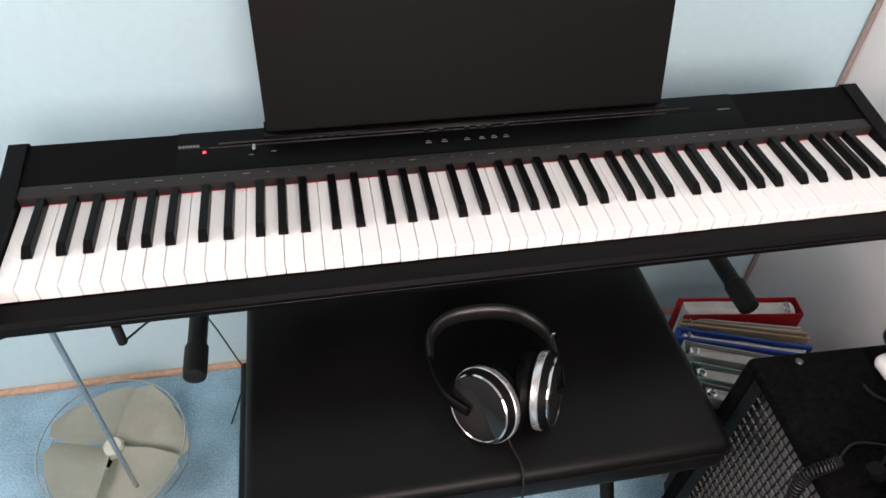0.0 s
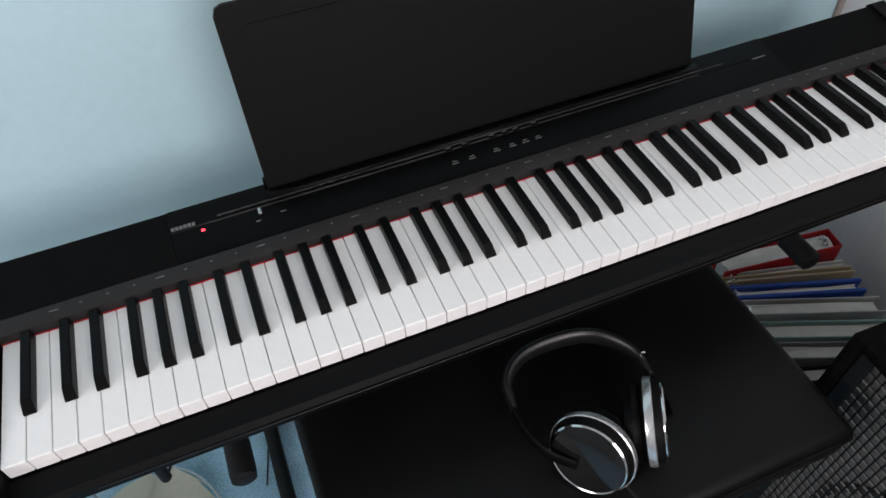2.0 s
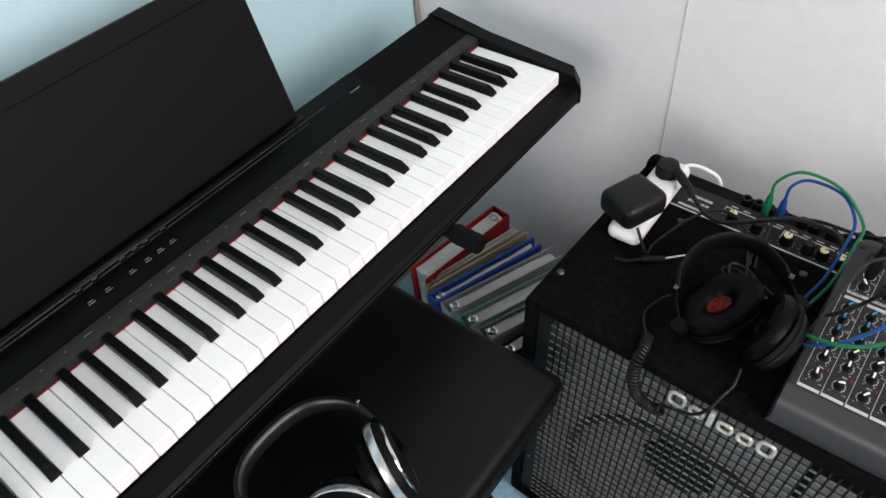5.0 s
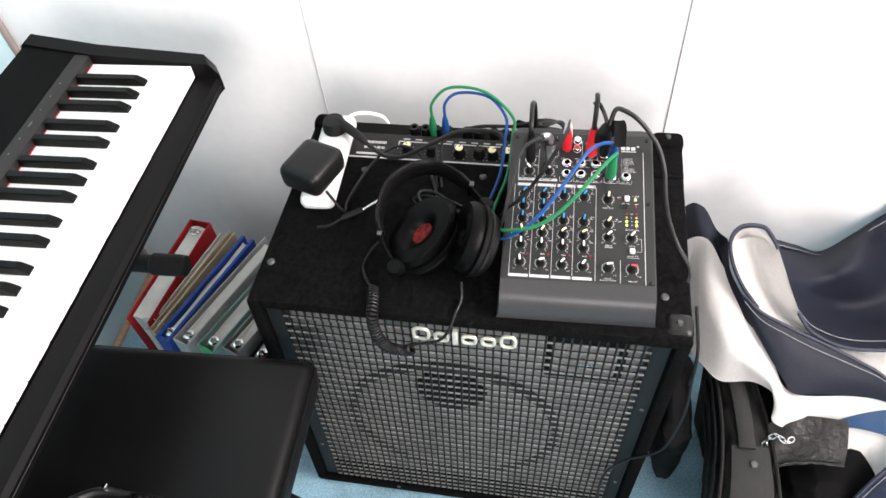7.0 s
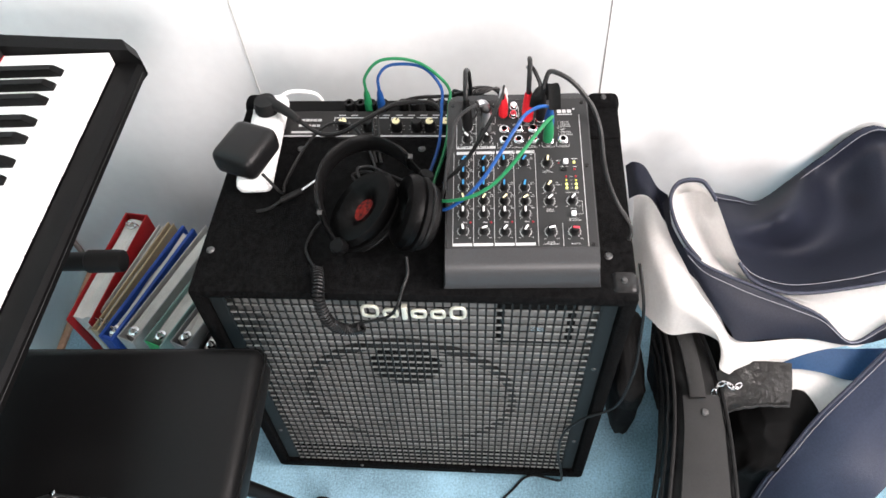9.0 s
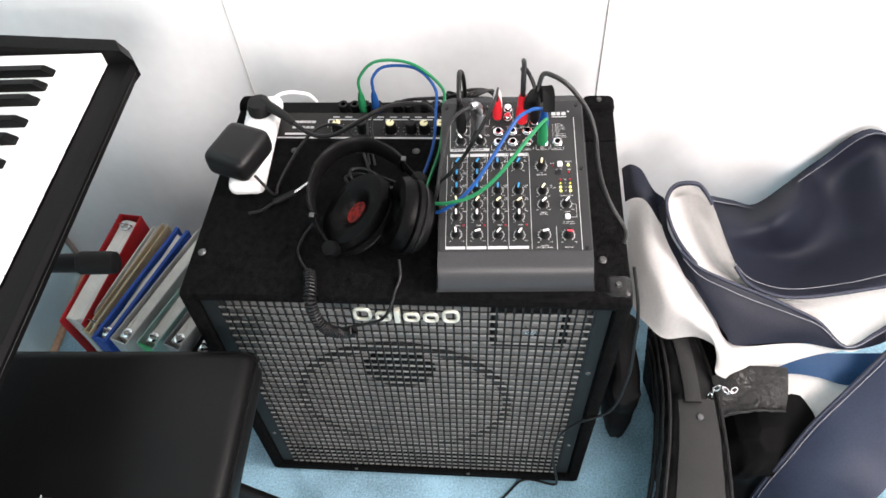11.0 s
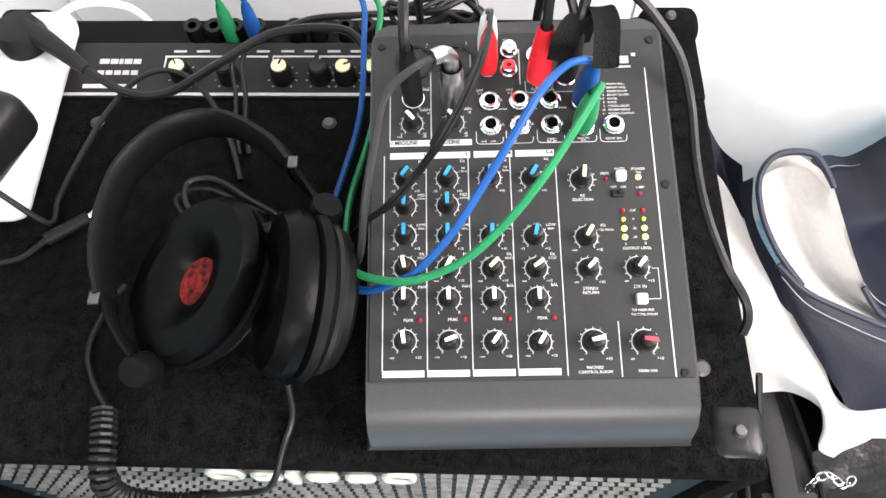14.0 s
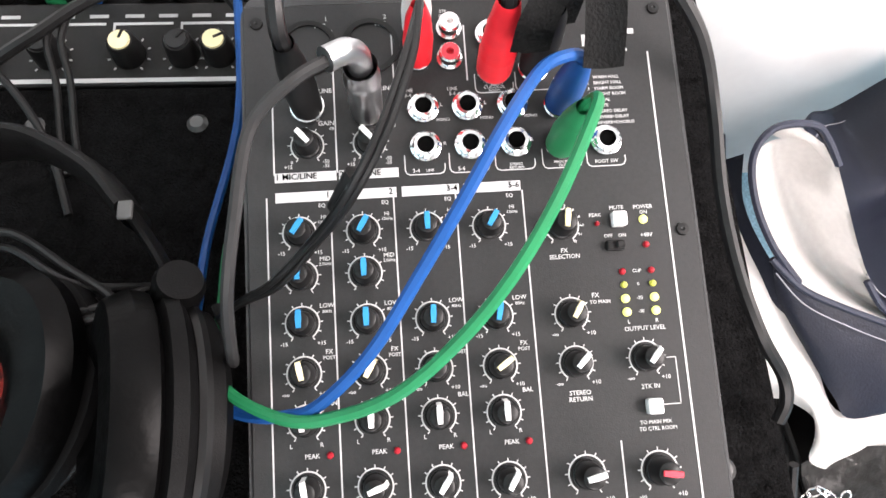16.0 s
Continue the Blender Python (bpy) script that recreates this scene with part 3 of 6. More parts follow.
b = B(); lathe(b, [(0.062, 0.0012), (0.056, 0.010), (0.036, 0.018), (0.0, 0.021)], FACE @ Matrix.Translation((0.12, 0, 0)), 36); part("dust_cap", b, M_BAFFLE, spk, smooth=True)
b = B(); box(b, (AX0 + 0.026, -0.630, 0.458), (AX0 + 0.038, -0.528, 0.556), 0.004); horn = part("tweeter", b, M_BAFFLE, amp, "dark rectangular tweeter horn")
b = B(); box(b, (AX0 + 0.024, -0.618, 0.470), (AX0 + 0.0265, -0.538, 0.545), 0.001); part("horn_throat", b, M_CONE, horn)
b = B(); box(b, (AX0 + 0.021, -0.592, 0.495), (AX0 + 0.025, -0.572, 0.520), 0.001); part("driver", b, M_SILVER, horn)
# badge as plain bars
LY, LZ, LH = -0.358, 0.562, 0.028
y = LY
for w, h in [(0.024, 1.0), (0.021, 0.72), (0.007, 1.0), (0.021, 0.72), (0.020, 0.72), (0.022, 1.0)]:
    b = B()
    hw, hh, r = w / 2 - 0.0024, LH * h / 2 - 0.0024, 0.0024
    if w < 0.01:
        box(b, (AX0 - 0.003, y - w, LZ), (AX0 + 0.0045, y, LZ + LH * h), 0.0015, 2)
    else:
        loop = [Vector((AX0 + 0.001, y - w / 2 + hw * math.copysign(abs(math.cos(k)) ** 0.6, math.cos(k)), LZ + LH * h / 2 + hh * math.copysign(abs(math.sin(k)) ** 0.6, math.sin(k)))) for k in [2 * math.pi * j / 28 for j in range(29)]]
        sweep(b, loop, circle(r, 8))
    part("badge_shape", b, M_BADGE, amp, "pale silver badge shape", smooth=True)
    y -= w + 0.0035
# corner protectors
def corner(y, sy, x, z, back):
    bm = B()
    w = 0.034 if not back else 0.028
    wy = w if not back else 0.044
    lo = (x - 0.002 if not back else x - w, min(y - sy * 0.0015, y + sy * wy), z - 0.030 if not back else z - 0.03)
    hi = (x + w if not back else x + 0.002, max(y - sy * 0.0015, y + sy * wy), z + 0.003)
    box(bm, lo, hi, 0.010, 3)
    c = part("corner_cap", bm, M_TOLEX if back else M_CAP, amp, smooth=True, angle=50)
    s = B()
    lathe(s, [(0.0, 0.0030), (0.003, 0.0028), (0.0042, 0.0)], Matrix.Translation(((lo[0] + hi[0]) / 2, (lo[1] + hi[1]) / 2, hi[2])), 12)
    part("screw", s, M_DULLSCREW, c, smooth=True)
corner(AY0, 1, AX0 + 0.008, AZ, False)
corner(AY0, 1, AX1 - 0.002, AZ + 0.008, True)
corner(AY1, -1, AX1 - 0.002, AZ + 0.008, True)
# control bay: a nearly level panel between raised cheeks, with a lower socket ledge behind it
CS, CC = math.sin(0.10), math.cos(0.10)
CP = Matrix.Translation((1.2265, -0.177, AZ - 0.004)) @ Matrix(((0, CC, -CS, 0), (-1, 0, 0, 0), (0, CS, CC, 0), (0, 0, 0, 1)))
# panel axes: first along the cabinet, second towards the wall
b = B(); box(b, (0.0, 0.0, -0.016), (0.460, 0.050, 0.0), 0.001, m=CP); ctl = part("control_panel", b, M_CTL, amp, "black control panel with knobs and sockets")
b = B(); box(b, (0.0, 0.0505, -0.030), (0.460, 0.078, -0.008), 0.001, m=CP); ledge = part("socket_ledge", b, M_BODY, amp)
b = B()
box(b, (0.030, 0.0015, 0), (0.456, 0.0040, 0.0004), m=CP)
part("rule", b, M_SILK, ctl)
for k, (x0, x1) in enumerate(((0.106, 0.150), (0.153, 0.186), (0.190, 0.222), (0.226, 0.258), (0.262, 0.300))):
    b = B()
    box(b, (x0, 0.036, 0), (x1, 0.0375, 0.0004), m=CP)
    box(b, (x0, 0.022, 0), (x0 + 0.0012, 0.036, 0.0004), m=CP)
    part("section_rule", b, M_SILK, ctl)
    for dx in (0.006, 0.024):
        b = B(); box(b, (x0 + dx, 0.0405, 0), (x0 + dx + 0.010, 0.0425, 0.0004), m=CP); part("label_bar", b, M_PRINT, ctl)
for i, w in enumerate((0.0075, 0.006, 0.003, 0.006, 0.006)):
    b = B(); box(b, (0.055 + (0, 0.0085, 0.0155, 0.0195, 0.0265)[i], 0.030, 0), (0.055 + (0, 0.0085, 0.0155, 0.0195, 0.0265)[i] + w, 0.0345, 0.0004), m=CP); part("maker_bar", b, M_PRINT, ctl)
for i in range(5):
    b = B(); box(b, (0.055 + i * 0.0066, 0.020, 0), (0.0602 + i * 0.0066, 0.0240, 0.0004), m=CP); part("model_bar", b, M_PRINT, ctl)
b = B(); box(b, (0.046, 0.008, 0), (0.088, 0.0115, 0.0004), m=CP); part("label_bar", b, M_SILK, ctl)
for i, x in enumerate((0.123, 0.159, 0.200, 0.229, 0.248, 0.270)):
    pale = i in (0, 2, 4, 5)
    K = CP @ Matrix.Translation((x, 0.018, 0))
    b = B(); lathe(b, [(0.0088, 0), (0.0085, 0.004), (0.0075, 0.013), (0.0065, 0.0145), (0, 0.0145)], K, 20); kn = part("knob", b, M_KNOB, amp, smooth=True)
    b = B(); lathe(b, [(0.0056, 0.0145), (0.0054, 0.0158), (0.0, 0.0162)], K, 18); part("knob_cap", b, M_CREAMCAP if pale else M_GREYCABLE, kn, smooth=True)
    b = B(); box(b, (-0.0006, 0.0004, 0.0156), (0.0006, 0.0056, 0.0166), m=K @ Matrix.Rotation(0.5 - 0.4 * i, 4, "Z")); part("knob_pointer", b, M_KNOB, kn)
    b = B()
    for k in range(9):
        a = radians(-140 + 35 * k)
        box(b, (-0.0004, 0.0100, 0.0), (0.0004, 0.0116, 0.0004), m=K @ Matrix.Rotation(-a, 4, "Z"))
    part("scale_marks", b, M_PRINT, ctl)
for x in (0.125, 0.142, 0.158, 0.176, 0.205, 0.222, 0.245, 0.262):
    b = B(); lathe(b, [(0.0035, 0.014), (0.0068, 0.014), (0.0072, 0.0), (0.0085, 0.0)], CP @ Matrix.Translation((x, 0.062, -0.008)), 16); part("socket", b, M_KNOB, amp, smooth=True)
for y in (-0.245, -0.335, -0.417):
    b = B(); lathe(b, [(0.0, 0.0022), (0.0035, 0.002), (0.0055, 0.0)], Matrix.Translation((1.200, y, AZ)), 14); part("screw", b, M_DULLSCREW, amp, smooth=True)
for x, y in ((1.02, -0.66), (1.02, -0.16)):
    b = B(); lathe(b, [(0.0, 0.0022), (0.0035, 0.002), (0.0055, 0.0)], Matrix.Translation((x, y, AZ)), 14); part("screw", b, M_DULLSCREW, amp, smooth=True)
for x in (AX0 + 0.05, AX1 - 0.05):
    for y in (AY0 + 0.05, AY1 - 0.05):
        b = B(); rod(b, (x, y, 0), (x, y, 0.022), 0.018); part("foot", b, M_RUBBER, amp, smooth=True)
# the cabinet widens a little towards its foot
for p in amp.children_recursive:
    for v in p.data.vertices:
        v.co.y += max(0.0, 1 - v.co.z / AZ) * (0.0225 + 0.0384 * v.co.y)
# and stands slightly askew to the wall
amp.matrix_world = amp.matrix_world @ Matrix.Rotation(radians(-2.0), 4, "Z")


# ---- audio mixer on the amplifier ----
SL = math.atan(0.19)
MX = Matrix.Translation((0.993, -0.462, 0.661)) @ Matrix(((0, math.cos(SL), -math.sin(SL), 0), (-1, 0, 0, 0), (0, math.sin(SL), math.cos(SL), 0), (0, 0, 0, 1)))
# mixer axes in metres: u across, v up the slope, w out of the face
MW, MV = 0.176, 0.214
mixer = thing("audio_mixer", (1.09, -0.55, AZ), "small dark grey audio mixer with many knobs and jacks", "audio mixer")


def at_mixer(u, v, w=0.0):
    """Millimetres on the mixer's face to a point in the world."""
    return MX @ Vector((u / 1000, v / 1000, w / 1000))


b = B()
def mixer_half(x):
    """Half the housing's width: its rear corners are round."""
    over = max(0.0, x - 1.1955)
    return 0.0752 + math.sqrt(max(0.0, 0.014 ** 2 - over * over)) if over else 0.0892


profile = [(0.9655, 0.628), (0.970, 0.646), (0.979, 0.656), (0.9925, 0.6602), (1.1955, 0.6988)] + [(1.1955 + 0.014 * math.sin(radians(a)), 0.6988 + 0.0026 * math.sin(radians(a))) for a in (15, 30, 45, 60, 75, 88)]
rows = [[b.verts.new((x, -0.5495 + sy * (mixer_half(x) + (0.0035 if z < AZ + 0.002 else 0.0)), z)) for sy, z in ((1, AZ + 0.001), (1, top), (-1, top), (-1, AZ + 0.001))] for x, top in profile]
for r, q in zip(rows, rows[1:]):
    for i in range(4):
        b.faces.new((r[i], r[(i + 1) % 4], q[(i + 1) % 4], q[i]))
b.faces.new(rows[0][::-1]); b.faces.new(rows[-1])
soften(b, 0.003, 2, 50)
part("body", b, M_MIXBODY, mixer, "charcoal moulded mixer housing", smooth=True, angle=40)
b = B(); box(b, (-0.0005, -0.0005, -0.002), (MW - 0.0005, MV - 0.002, 0.0005), 0.0006, 1, m=MX); face = part("faceplate", b, M_MIXTOP, mixer)


def rule(u0, v0, u1, v1, w=0.55):
    bm = B()
    if abs(u1 - u0) > abs(v1 - v0):
        box(bm, (u0 / 1000, (v0 - w / 2) / 1000, 0.0004), (u1 / 1000, (v0 + w / 2) / 1000, 0.0007), m=MX)
    else:
        box(bm, ((u0 - w / 2) / 1000, v0 / 1000, 0.0004), ((u0 + w / 2) / 1000, v1 / 1000, 0.0007), m=MX)
    part("printed_line", bm, M_SILK, face)


def block(u0, v0, u1, v1):
    bm = B(); box(bm, (u0 / 1000, v0 / 1000, 0.0004), (u1 / 1000, v1 / 1000, 0.0007), m=MX); part("printed_block", bm, M_SILK, face)


def cup(u0, u1, v, h=8.0):
    """A printed bracket under a socket."""
    bm = B()
    line = [Vector((u0, v + h, 0)), Vector((u0, v + 2, 0)), Vector((u0 + 0.6, v + 0.6, 0)), Vector((u0 + 2, v, 0)), Vector((u1 - 2, v, 0)), Vector((u1 - 0.6, v + 0.6, 0)), Vector((u1, v + 2, 0)), Vector((u1, v + 4, 0))]
    for p, q in zip(line, line[1:]):
        d = (q - p).normalized() * 0.15
        s = Vector((-d.y, d.x, 0)) * 1.4
        q1 = [p - d + s, p - d - s, q + d - s, q + d + s]
        bm.faces.new([bm.verts.new(MX @ Vector((c.x / 1000, c.y / 1000, 0.0007))) for c in q1])
    part("printed_bracket", bm, M_SILK, face)


def knob(u, v, turn, cap, r=5.0, marks=11):
    """A knob with a coloured pointer over its printed ring. turn: degrees clockwise from straight up."""
    K = MX @ Matrix.Translation((u / 1000, v / 1000, 0.0005)) @ Matrix.Rotation(radians(-turn), 4, "Z")
    s = r / 5000
    bm = B()
    lathe(bm, [(5.2 * s, 0), (5.2 * s, 1.5 * s), (4.6 * s, 2.0 * s), (4.1 * s, 9.5 * s), (3.7 * s, 10.6 * s), (3.0 * s, 11.0 * s), (0, 11.0 * s)], K, 20)
    k = part("knob", bm, M_KNOB, mixer, smooth=True)
    bm = B()
    prof = [(-1.0, -2.6), (1.0, -2.6), (1.25, 1.5), (1.0, 4.4), (-1.0, 4.4), (-1.25, 1.5)]
    for (h0, h1, f) in ((10.6, 11.9, 1.0),):
        lo = [bm.verts.new(K @ Vector((x * s, y * s, h0 * s))) for x, y in prof]
        hi = [bm.verts.new(K @ Vector((x * s * 0.8, y * s * 0.92, h1 * s))) for x, y in prof]
        for i in range(6):
            j = (i + 1) % 6
            bm.faces.new((lo[i], lo[j], hi[j], hi[i]))
        bm.faces.new(hi)
    lo = [K @ Vector((x * s, y * s, z * s)) for x, y, z in ((-1.0, 4.2, 11.0), (1.0, 4.2, 11.0), (1.0, 5.0, 3.0), (-1.0, 5.0, 3.0))]
    bm.faces.new([bm.verts.new(c) for c in lo])
    part("pointer", bm, cap, k)
    bm = B()
    R = MX @ Matrix.Translation((u / 1000, v / 1000, 0.0007))
    n = 36
    inner, outer = 6.1 * s, 6.65 * s
    pts = []
    for i in range(n + 1):
        a = radians(-145 + 290 * i / n)
        pts.append((bm.verts.new(R @ Vector((inner * math.sin(a), inner * math.cos(a), 0))), bm.verts.new(R @ Vector((outer * math.sin(a), outer * math.cos(a), 0)))))
    for p, q in zip(pts, pts[1:]):
        bm.faces.new((p[0], q[0], q[1], p[1]))
    for i in range(marks):
        a = radians(-145 + 290 * i / (marks - 1))
        c, d = Vector((math.sin(a), math.cos(a), 0)), Vector((math.cos(a), -math.sin(a), 0)) * 0.00022
        bm.faces.new([bm.verts.new(R @ x) for x in (c * outer + d, c * outer - d, c * (outer + 1.1 * s) - d, c * (outer + 1.1 * s) + d)])
    part("printed_ring", bm, M_SILK, face)


def socket(u, v):
    K = MX @ Matrix.Translation((u / 1000, v / 1000, 0.0005))
    bm = B()
    lathe(bm, [(0.0064, 0), (0.0064, 0.0018)], K, 6)
    lathe(bm, [(0.0062, 0.0018), (0.0054, 0.0022), (0.0054, 0.0040), (0.0046, 0.0046), (0.0034, 0.0044), (0.0032, 0.0004)], K, 24)
    bm.faces.new([bm.verts.new(K @ Vector((0.0064 * math.cos(math.pi * i / 3), 0.0064 * math.sin(math.pi * i / 3), 0.0018))) for i in range(6)])
    j = part("jack_socket", bm, M_CHROME, mixer, "chrome hexagonal jack socket", smooth=True)
    bm = B(); lathe(bm, [(0.0035, 0.0030), (0, 0.0030)], K, 20); part("hole", bm, M_DARK, j)


def lamp(u, v, material, r=1.3):
    bm = B(); lathe(bm, [(r / 1000, 0), (r / 1000, 0.0008), (r * 0.6 / 1000, 0.0015), (0, 0.0017)], MX @ Matrix.Translation((u / 1000, v / 1000, 0.0005)), 12); part("led", bm, material, mixer, smooth=True)


COL = (19.5, 44.0, 68.6, 93.0)
TURN_HI, TURN_LOW = (35, 30, 0, 32), (0, 0, 3, 12)
for c, u in enumerate(COL):
    knob(u, 116.5 - c * 0.4, TURN_HI[c], M_BLUECAP)
    if c < 2:
        knob(u, 99.6, 0, M_BLUECAP)
        knob(u + 4.2, 151.5, -40, M_WHITECAP)
    knob(u, 81.8 - c * 0.6, TURN_LOW[c], M_BLUECAP)
    knob(u, 63.0 - c * 0.6, (-12, 30, 45, 55)[c], M_CREAMCAP)
    knob(u, 45.2 - c * 0.4, 0, M_WHITECAP)
    knob(u, 21.5 - c * 0.6, (-8, 70, 35, 32)[c], M_WHITECAP)
    lamp(u + 8.5, 33.0, M_REDLENS)
    block(u - 12.2, 2.0, u + 10.6, 5.6)
    block(u - 11.0 + 2.2, 128.9, u + 11.5 + 2.2, 132.9)
    rule(u - 12.2, 5.6, u - 12.2, 131.0)
rule(107.2, 1.5, 107.2, 129.0)
rule(136.0, 0.5, 136.0, 30.5)
rule(164.4, 0.0, 164.4, 185.0, 0.7)
block(10.6, 137.0, 34.6, 140.8); block(35.6, 137.0, 59.0, 140.8)
rule(10.5, 140, 10.5, 176); rule(35.0, 140, 35.0, 200); rule(59.2, 176, 59.2, 200); rule(89.0, 176, 89.0, 200)
knob(122.0, 19.5, 78, M_WHITECAP, 5.4); knob(149.3, 19.0, 98, M_REDCAP, 5.4)
knob(122.0, 60.2, 45, M_WHITECAP); knob(122.0, 78.8, 32, M_CREAMCAP); knob(149.0, 60.4, 40, M_WHITECAP)
knob(121.6, 113.6, 8, M_CREAMCAP, 5.2, 12)
for u in (70.3, 88.0, 106.3):
    socket(u, 164.6); socket(u, 148.5)
    cup(u - 8.6, u + 7.2, 137.4)
socket(142.6, 147.3); socket(125.0, 163.4); socket(125.0, 146.8); socket(99.6, 178.4); socket(116.0, 179.5); socket(99.6, 195.0); socket(116.0, 195.5)
cup(134.5, 150.0, 137.0); cup(116.6, 132.4, 137.2); cup(92.0, 107.5, 170.2); cup(108.5, 124.0, 170.4)
for u in (25.5, 50.6):
    K = MX @ Matrix.Translation((u / 1000, 0.1925, 0.0005))
    b = B(); lathe(b, [(0.0118, 0), (0.0118, 0.0012), (0.0098, 0.0012), (0.0098, -0.0005), (0.0, -0.0005)], K, 28); part("microphone_socket", b, M_KNOB, mixer, smooth=True)
for (u, v, m) in ((82.8, 198.0, M_WHITECAP), (82.2, 185.0, M_REDCAP), (69.6, 198.0, M_WHITECAP), (69.4, 185.4, M_REDCAP)):
    K = MX @ Matrix.Translation((u / 1000, v / 1000, 0.0005))
    b = B(); lathe(b, [(0.0052, 0), (0.0052, 0.0025), (0.0044, 0.0028), (0.0044, 0.0075), (0.0038, 0.0082), (0.0016, 0.0082)], K, 20); ph = part("phono_socket", b, M_CHROME, mixer, smooth=True)
    b = B(); lathe(b, [(0.0037, 0.0084), (0.0015, 0.0086), (0.0012, 0.0060), (0, 0.006)], K, 18); part("insert", b, m, ph, smooth=True)
for u, v in ((144.0, 114.6), (149.6, 42.3)):
    b = B(); box(b, ((u - 2.9) / 1000, (v - 2.9) / 1000, 0.0), ((u + 2.9) / 1000, (v + 2.9) / 1000, 0.005), 0.0009, 2, m=MX); part("push_button", b, M_WHITEPL, mixer, "white square push button", smooth=True)
b = B(); box(b, (0.1380, 0.1024, 0), (0.1452, 0.1064, 0.0032), 0.0006, 1, m=MX); sw = part("slide_switch", b, M_KNOB, mixer)
b = B(); box(b, (0.1415, 0.1030, 0.003), (0.1448, 0.1058, 0.0052), 0.0005, 1, m=MX); part("slider_tip", b, M_RUBBER, sw)
lamp(154.2, 114.3, M_YELLOWLED, 1.7); lamp(154.2, 104.2, M_REDLENS); lamp(135.6, 113.6, M_REDLENS, 1.0)
for u in (143.6, 155.0):
    lamp(u, 94.0, M_REDLENS); lamp(u, 88.8, M_DIMLED); lamp(u, 83.4, M_YELLOWLED, 1.7); lamp(u, 78.2, M_YELLOWLED, 1.7)
for u, v in ((169.5, 2.0), (169.5, 109.5), (169.0, 204.0), (5.0, 204.0)):
    b = B(); lathe(b, [(0.0026, 0), (0.0024, 0.0010), (0.0009, 0.0011), (0.0, 0.0004)], MX @ Matrix.Translation((u / 1000, v / 1000, 0.0005)), 12); part("screw", b, M_KNOB, mixer, smooth=True)
rule(157.0, 60.0, 160.5, 60.0, 0.35); rule(160.5, 43.0, 160.5, 60.0, 0.35); rule(153.5, 42.6, 160.5, 42.6, 0.35)

words = []
for c, u in enumerate(COL):
    words += [("PEAK", u + 2.0, 33.0, 1.7), ("-15", u - 7.0, 108.8 - c * 0.4, 1.5), ("+15", u + 7.0, 108.6 - c * 0.4, 1.5), ("-15", u - 7.0, 74.2 - c * 0.5, 1.5), ("+15", u + 7.0, 74.0 - c * 0.5, 1.5),
              ("LOW", u + 9.4, 88.0 - c * 0.5, 1.7), ("80Hz", u + 9.4, 85.8 - c * 0.5, 1.2), ("EQ", u + 9.0, 127.0, 1.5), ("HI", u + 9.4, 122.4, 1.5), ("12kHz", u + 9.4, 120.4, 1.2),
              ("FX", u + 9.6, 70.6 - c * 0.5, 1.7), ("POST", u + 9.6, 68.4 - c * 0.5, 1.4), ("+10", u + 7.0, 55.4 - c * 0.5, 1.5), ("-oo", u - 7.0, 55.6 - c * 0.5, 1.4),
              ("PAN" if c < 2 else "BAL", u + 9.6, 51.6, 1.7), ("L", u - 5.6, 37.0, 1.5), ("R", u + 5.6, 37.0, 1.5), ("-oo", u - 7.0, 12.6, 1.4), ("+10", u + 7.4, 12.4, 1.5)]
for u in COL[:2]:
    words += [("MID", u + 9.4, 106.0, 1.7), ("2.5kHz", u + 9.4, 104.0, 1.2), ("GAIN", u + 12.0, 160.4, 1.9), ("dB", u + 14.0, 158.2, 1.3), ("LINE", u + 12.0, 174.0, 1.9), ("MIC", u + 11.0, 202.0, 1.9),
              ("0", u - 2.0, 144.8, 1.3), ("+15", u - 3.4, 143.0, 1.5), ("-50", u + 11.4, 144.8, 1.4), ("-35", u + 11.4, 143.0, 1.4)]
